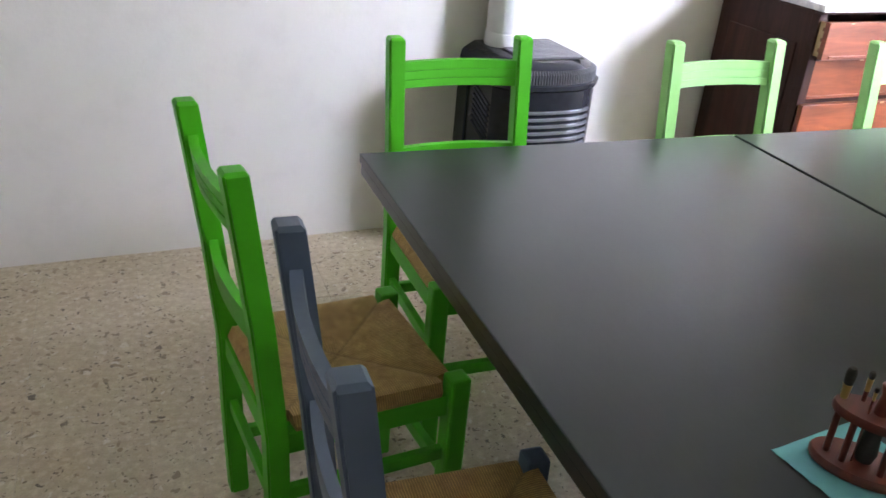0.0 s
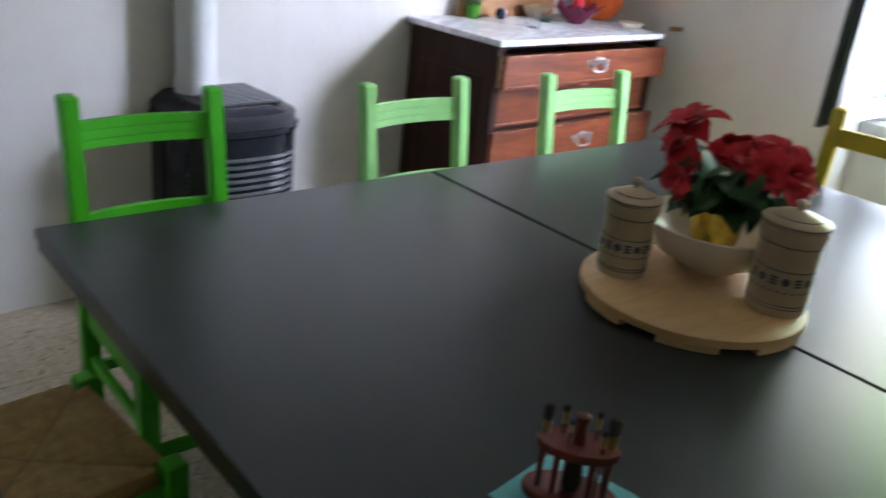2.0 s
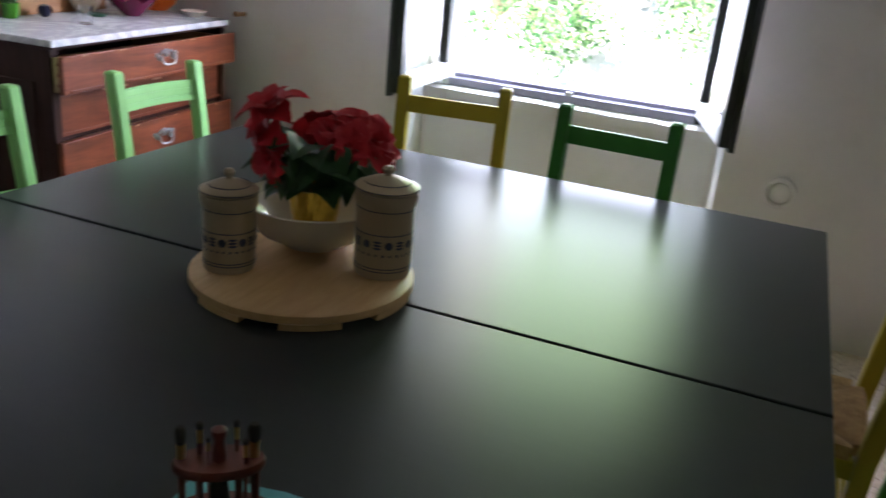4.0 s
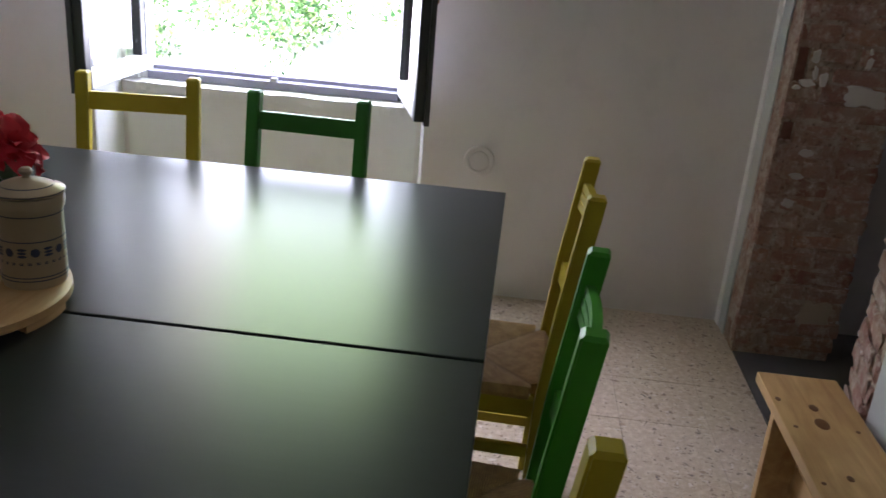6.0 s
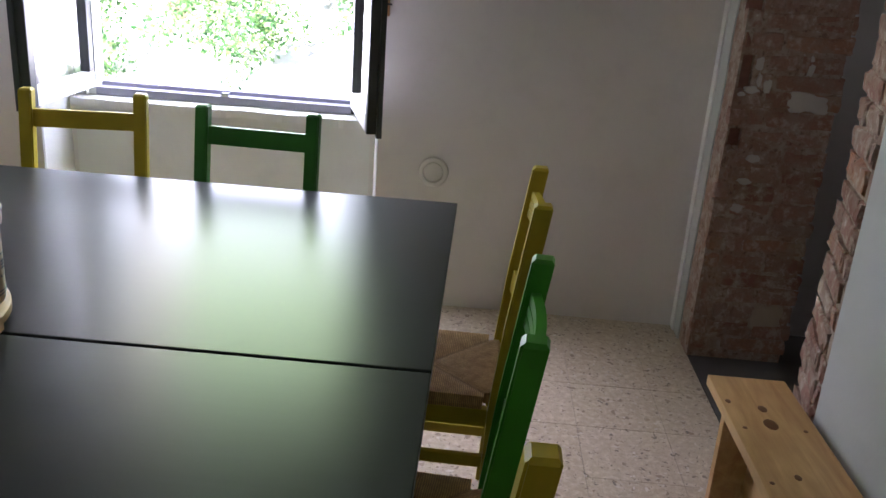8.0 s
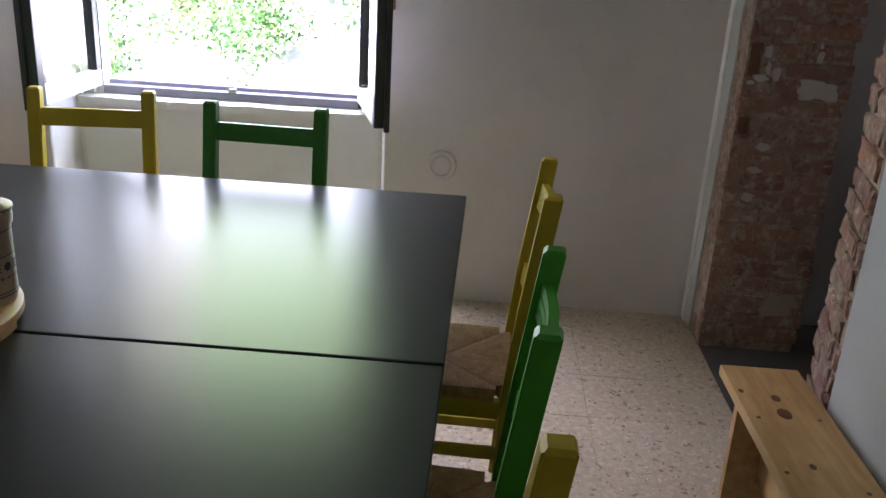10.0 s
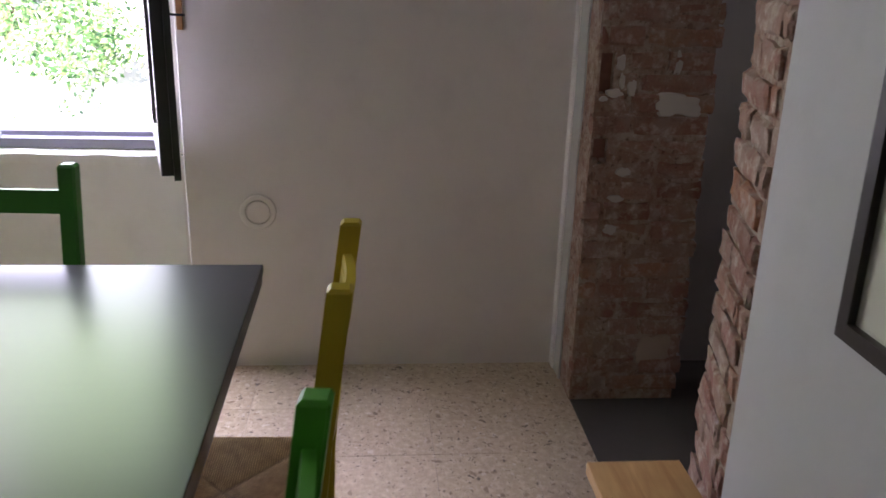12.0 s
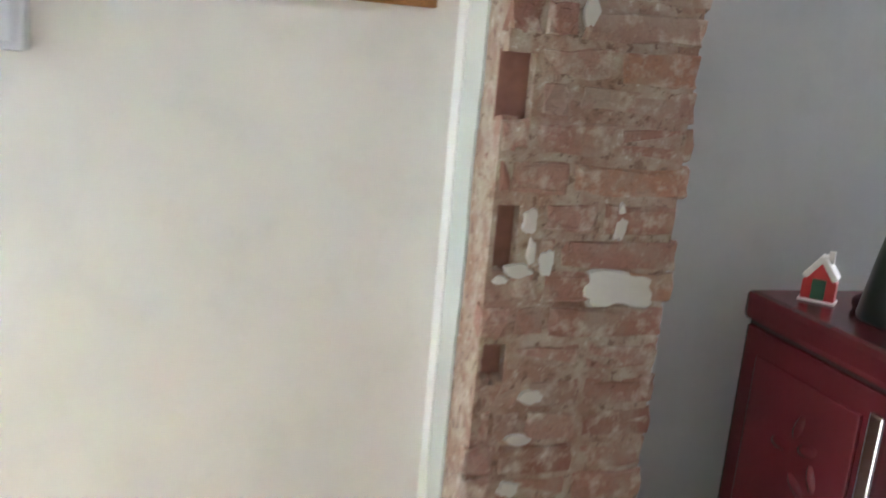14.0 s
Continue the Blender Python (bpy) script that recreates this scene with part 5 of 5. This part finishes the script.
bowl = thing("white_bowl", "wide white porcelain bowl holding a potted plant", "bowl", m=pose(1.150, 1.078, RZ) @ Matrix.Diagonal((1.19, 1.19, 1.10, 1)))
bm = bmesh.new()
lathe(bm, [(0, 0.003), (0.055, 0), (0.060, 0.006), (0.102, 0.030), (0.124, 0.064), (0.135, 0.092), (0.1315, 0.094), (0.120, 0.066), (0.092, 0.034), (0.045, 0.011), (0, 0.010)], n=56)
part("bowl", bm, M_PORCELAIN, bowl, smooth=True)

plant = thing("poinsettia", "red poinsettia in a gold-foil pot", "plant", m=pose(1.150, 1.078, RZ + 0.026))
bm = bmesh.new()
n = 40
rings = []
for r, h, w in ((0.001, 0.0, 0), (0.040, 0.0, 0.02), (0.050, 0.045, 0.03), (0.056, 0.085, 0.04), (0.060, 0.105, 0.07), (0.052, 0.103, 0.03), (0.046, 0.080, 0), (0.001, 0.080, 0)):
    rings.append([bm.verts.new((r * (1 + w * math.cos(13 * 2 * math.pi * k / n + h * 60)) * math.cos(2 * math.pi * k / n), r * (1 + w * math.cos(13 * 2 * math.pi * k / n + h * 60)) * math.sin(2 * math.pi * k / n), h)) for k in range(n)])
for a, b in zip(rings, rings[1:]):
    for k in range(n):
        bm.faces.new((a[k], a[(k + 1) % n], b[(k + 1) % n], b[k]))
part("foil_pot", bm, M_GOLDFOIL, plant, "crinkled gold foil pot")


def blade(material, seed, points=0.0):
    """A pointed, folded leaf along +x, 1 long."""
    rnd = random.Random(seed)
    bm = bmesh.new()
    spine, left, right = [], [], []
    shape = [(0, 0.03), (0.14, 0.17), (0.30, 0.33), (0.45, 0.40), (0.60, 0.35 + points), (0.75, 0.25), (0.90, 0.11), (1.0, 0.0)]
    for u, w in shape:
        z = 0.14 * math.sin(u * 2.6) - 0.25 * u * u
        wob = rnd.uniform(-0.02, 0.02)
        spine.append(bm.verts.new((u, wob * 0.5, z - 0.02)))
        if 0 < u < 1:
            left.append(bm.verts.new((u + 0.02, w + wob, z + 0.28 * w + rnd.uniform(-0.03, 0.03))))
            right.append(bm.verts.new((u + 0.02, -w + wob, z + 0.28 * w + rnd.uniform(-0.03, 0.03))))
    for side in (left, right):
        bm.faces.new((spine[0], side[0], spine[1]))
        for i in range(len(side) - 1):
            bm.faces.new((spine[i + 1], side[i], side[i + 1], spine[i + 2]))
        bm.faces.new((spine[-2], side[-1], spine[-1]))
    return mesh_of("leaf", bm, material, True)


RED = [blade(M_REDBRACT, s, 0.03) for s in range(4)]
GREEN = [blade(M_GREENLEAF, s + 9, 0.05) for s in range(3)]
random.seed(17)
FW, RT = Vector((0.875, 0.484, 0)), Vector((0.484, -0.875, 0))


def rosette(c, tilt_dir, n_out, size):
    c = Vector(c)
    axis = Vector(tilt_dir).normalized()
    base = axis.to_track_quat("Z", "Y").to_matrix().to_4x4()
    for ring, (cnt, s, elev) in enumerate(((n_out, size, 8), (n_out - 1, size * 0.78, 32), (4, size * 0.5, 55))):
        for k in range(cnt):
            a = 360 * k / cnt + ring * 25 + random.uniform(-12, 12)
            m = Matrix.Translation(c) @ base @ pose(0, 0, 0, 0, 0, a) @ pose(0, 0, 0, random.uniform(-14, 14), -elev + random.uniform(-14, 14), 0) @ Matrix.Scale(s * random.uniform(0.82, 1.15), 4)
            piece("bract", random.choice(RED), plant, m)


tops = [(-0.094, 0.00, 0.266, (-0.4, -0.2, 0.9), 6, 0.080), (-0.106, 0.01, 0.222, (-0.9, -0.3, 0.4), 6, 0.076), (-0.088, -0.04, 0.165, (-0.8, -0.7, 0.1), 5, 0.068), (0.030, -0.01, 0.222, (0.0, -0.5, 0.9), 7, 0.068), (0.075, 0.01, 0.236, (0.1, -0.2, 0.9), 7, 0.068), (0.115, -0.02, 0.212, (0.5, -0.6, 0.6), 7, 0.068), (0.010, 0.05, 0.225, (-0.1, 0.4, 0.9), 6, 0.070), (0.140, 0.02, 0.178, (0.9, -0.2, 0.4), 6, 0.062), (0.070, -0.055, 0.205, (0.2, -0.9, 0.6), 6, 0.060), (-0.03, -0.01, 0.205, (-0.2, -0.5, 0.8), 5, 0.058)]
for r_, f_, z_, ax, n_, s_ in tops:
    p = RT * r_ + FW * f_
    d = RT * ax[0] + FW * ax[1] + Vector((0, 0, ax[2]))
    rosette((p.x, p.y, z_), d, n_, s_)
    bm = bmesh.new()
    tube(bm, [(p.x * 0.1, p.y * 0.1, 0.078), (p.x * 0.6, p.y * 0.6, 0.078 + (z_ - 0.078) * 0.6), (p.x, p.y, z_)], [0.004, 0.003, 0.0025], 6)
    part("stem", bm, M_STEM, plant)
for k in range(64):
    a = 360 * k * 0.381966
    r = 0.02 + 0.05 * random.random()
    z = 0.12 + 0.085 * random.random()
    m = pose(r * math.cos(radians(a)), r * math.sin(radians(a)), z, 0, 0, a) @ pose(0, 0, 0, random.uniform(-25, 25), random.uniform(-15, 28), 0) @ Matrix.Scale(random.uniform(0.070, 0.105), 4)
    piece("leaf", random.choice(GREEN), plant, m)

# ---------- brush stand ----------
napkin = thing("paper_napkin", "turquoise paper napkin under the brush stand", "napkin", m=pose(0.330, 0.716, TZ, 0, 0, 8))
bm = bmesh.new()
g = {}
for i in range(13):
    for j in range(13):
        u, v = i / 12 - 0.5, j / 12 - 0.5
        lift = 0.0016 + 0.0012 * noise.noise((u * 9, v * 9, 3)) + (0.004 if max(abs(u), abs(v)) > 0.45 else 0) * max(0, noise.noise((u * 5, v * 5, 8)))
        if abs(u) < 0.34 and abs(v) < 0.34:
            lift = 0.0012
        g[i, j] = bm.verts.new((u * 0.153, v * 0.153, lift))
for i in range(12):
    for j in range(12):
        bm.faces.new((g[i, j], g[i + 1, j], g[i + 1, j + 1], g[i, j + 1]))
ex = bmesh.ops.extrude_face_region(bm, geom=bm.faces[:])
for v in ex["geom"]:
    if isinstance(v, bmesh.types.BMVert):
        v.co.z -= 0.001
part("sheet", bm, M_NAPKIN, napkin, smooth=True)

stand = thing("brush_stand", "dark red wooden stand with small cosmetic brushes", "stand", m=pose(0.330, 0.719, TZ + 0.0026, 0, 0, -54) @ Matrix.Diagonal((1.03, 1.03, 1.14, 1)))
bm = bmesh.new()
lathe(bm, [(0, 0), (0.97, 0), (1.0, 0.003), (1.0, 0.009), (0.97, 0.012), (0, 0.012)], n=40, sx=0.062, sy=0.036)
part("base", bm, M_ROSEWOOD, stand, smooth=True)
bm = bmesh.new()
lathe(bm, [(0, 0.066), (0.97, 0.066), (1.0, 0.069), (1.0, 0.074), (0.97, 0.077), (0, 0.077)], n=40, sx=0.053, sy=0.029)
part("upper_plate", bm, M_ROSEWOOD, stand, smooth=True)
for x, y in ((-0.042, -0.006), (-0.022, -0.016), (0.022, -0.016), (0.042, -0.006), (0.0, 0.018)):
    bm = bmesh.new()
    tube(bm, [(x, y, 0.0118), (x, y, 0.0665)], 0.0042, 10)
    part("pillar", bm, M_ROSEWOOD, stand, smooth=True)


def brush(x, y, r, z_grip, z_fer, z_tip, upside=False):
    b = part("brush", tube(bmesh.new(), [(x, y, 0.013), (x, y, z_grip)], [r * 0.55, r * 0.8], 10), M_ROSEWOOD, stand, "thin brush standing in its hole", smooth=True)
    part("ferrule", tube(bmesh.new(), [(x, y, z_grip), (x, y, z_fer)], [r * 0.8, r * 0.95], 10), M_FERRULE, b, "gold metal ferrule", smooth=True)
    bm = bmesh.new()
    h = z_tip - z_fer
    lathe(bm, [(r * 0.85, 0), (r * 1.12, h * 0.35), (r * 1.18, h * 0.7), (r * 0.8, h * 0.95), (0, h)], x, y, z_fer, 12)
    part("bristles", bm, M_BRISTLE, b, "dark soft bristles", smooth=True)


brush(-0.043, 0.006, 0.0055, 0.076, 0.094, 0.116)
brush(-0.022, 0.014, 0.0036, 0.090, 0.106, 0.115)
brush(-0.012, -0.010, 0.0022, 0.094, 0.104, 0.110)
brush(0.020, 0.014, 0.0030, 0.092, 0.107, 0.115)
brush(0.040, 0.002, 0.0065, 0.076, 0.096, 0.118)
brush(0.030, -0.012, 0.0035, 0.085, 0.100, 0.106)
b = part("powder_brush", lathe(bmesh.new(), [(0, 0.062), (0.009, 0.064), (0.0085, 0.085), (0.006, 0.100), (0.0085, 0.108), (0.009, 0.113), (0, 0.118)], n=16), M_ROSEWOOD, stand, "thick brush hanging bristles down", smooth=True)
part("bristles", lathe(bmesh.new(), [(0, 0.014), (0.010, 0.0145), (0.013, 0.025), (0.009, 0.060), (0, 0.0615)], n=16), M_BRISTLE, b, smooth=True)

# ---------- next room ----------
stove = thing("majolica_stove", "glossy burgundy enamelled stove with embossed flowers", "stove")
sx0, sx1, sy0, sy1 = 2.36, 2.965, -2.22, -1.640
part("body", boxes((sx0, sx1, sy0, sy1, 0.05, 0.925), bevel=0.010), M_REDENAMEL, stove)
part("plinth", boxes((sx0 + 0.03, sx1 - 0.03, sy0 + 0.03, sy1 - 0.03, 0.003, 0.0498)), M_REDDARK, stove)
part("shadow_gap", boxes((sx0 + 0.006, sx1 - 0.006, sy0 + 0.006, sy1 - 0.006, 0.9252, 0.9345)), M_REDDARK, stove)
part("top_slab", boxes((sx0 - 0.008, sx1 + 0.008, sy0 - 0.008, sy1 + 0.010, 0.9348, 1.002), bevel=0.016), M_REDENAMEL, stove)
part("door_panel", boxes((2.585, sx1 - 0.06, sy1, sy1 + 0.008, 0.14, 0.87), bevel=0.004), M_REDENAMEL, stove)
part("chrome_strip", boxes((2.525, 2.560, sy1, sy1 + 0.016, 0.12, 0.89), bevel=0.005), M_CHROME, stove, "bright chrome edge strip")
for cx, cz, rot in ((2.70, 0.74, 20), (2.675, 0.69, 110), (2.735, 0.775, 70), (2.715, 0.655, 150), (2.78, 0.72, 10)):
    bm = bmesh.new()
    lathe(bm, [(1.0, 0), (0.8, 0.003), (0.4, 0.005), (0, 0.0055)], n=20, sx=0.030, sy=0.013)
    bm.transform(Matrix.Translation((cx, sy1 + 0.0078, cz)) @ Matrix.Rotation(radians(rot), 4, "Y") @ Matrix.Rotation(radians(-90), 4, "X"))
    part("embossed_petal", bm, M_REDENAMEL, stove, smooth=True)
toy = thing("toy_house", "tiny white and red ceramic Christmas house", "ornament", m=pose(2.878, -1.742, 1.0022, 0, 0, 222))
prism_bm = bmesh.new()
a = [(-0.034, 0.0), (0.034, 0.0), (0.034, 0.045), (0.0, 0.092), (-0.034, 0.045)]
f = [prism_bm.verts.new((x, -0.018, z)) for x, z in a]
k2 = [prism_bm.verts.new((x, 0.018, z)) for x, z in a]
prism_bm.faces.new(f)
prism_bm.faces.new(k2[::-1])
for i in range(5):
    prism_bm.faces.new((f[i], k2[i], k2[(i + 1) % 5], f[(i + 1) % 5]))
part("house_body", prism_bm, M_REDCLAY, toy)
bm = boxes((-0.004, 0.052, -0.024, 0.024, -0.005, 0.008), bevel=0.003)
for v in bm.verts:
    v.co = Matrix.Translation((0, 0, 0.094)) @ Matrix.Rotation(radians(54), 4, "Y") @ v.co
part("roof_half", bm, M_SNOWWHITE, toy, "white snowy roof")
bm = boxes((-0.052, 0.004, -0.024, 0.024, -0.005, 0.008), bevel=0.003)
for v in bm.verts:
    v.co = Matrix.Translation((0, 0, 0.094)) @ Matrix.Rotation(radians(-54), 4, "Y") @ v.co
part("roof_half", bm, M_SNOWWHITE, toy, "white snowy roof")
part("chimney", boxes((0.008, 0.020, -0.007, 0.007, 0.085, 0.112), bevel=0.002), M_SNOWWHITE, toy)
part("doorway", boxes((-0.014, 0.014, -0.0195, -0.0182, 0.006, 0.050), (-0.014, 0.014, 0.0182, 0.0195, 0.006, 0.050)), M_GREENCLAY, toy)
part("snow_base", boxes((-0.038, 0.038, -0.024, 0.024, -0.0005, 0.005), bevel=0.002), M_SNOWWHITE, toy)
turned("dark_knob_ornament", "small dark round ornament", "ornament", [(0, 0), (0.014, 0), (0.020, 0.012), (0.018, 0.026), (0.006, 0.034), (0, 0.035)], M_REDDARK, 2.815, -1.800, 1.0022, 18)
turned("green_cone_ornament", "tall dark green cone-shaped table ornament", "ornament", [(0, 0), (0.085, 0), (0.088, 0.006), (0.070, 0.12), (0.045, 0.26), (0.012, 0.42), (0, 0.43)], M_FLUE, 2.722, -1.822, 1.0022, 32)


# ---------- floor tiles ----------
floor = tagged(new("floor"), "worn beige terrazzo tile floor", "floor", kind="structure")
TP = 0.300
bm = bmesh.new()
box(bm, -TP / 2 + 0.0006, TP / 2 - 0.0006, -TP / 2 + 0.0006, TP / 2 - 0.0006, -0.012, 0.0)
TILE = mesh_of("tile", bm, M_TERRAZZO)
random.seed(21)
nx0, nx1 = math.floor((XW - 1.885) / TP), math.ceil((XE - 1.885) / TP)
ny0, ny1 = math.floor((YS - 1.943) / TP), math.ceil((YN - 1.943) / TP)
for i in range(nx0, nx1):
    for j in range(ny0, ny1):
        x, y = 1.885 + (i + 0.5) * TP, 1.943 + (j + 0.5) * TP
        x0, x1 = max(x - TP / 2, XW), min(x + TP / 2, XE)
        y0, y1 = max(y - TP / 2, YS - 0.006), min(y + TP / 2, YN)
        if x1 - x0 < 0.02 or y1 - y0 < 0.02:
            continue
        m = Matrix.LocRotScale(((x0 + x1) / 2, (y0 + y1) / 2, random.uniform(-0.0008, 0.0008)), None, ((x1 - x0) / TP, (y1 - y0) / TP, 1))
        piece("tile", TILE, floor, m)
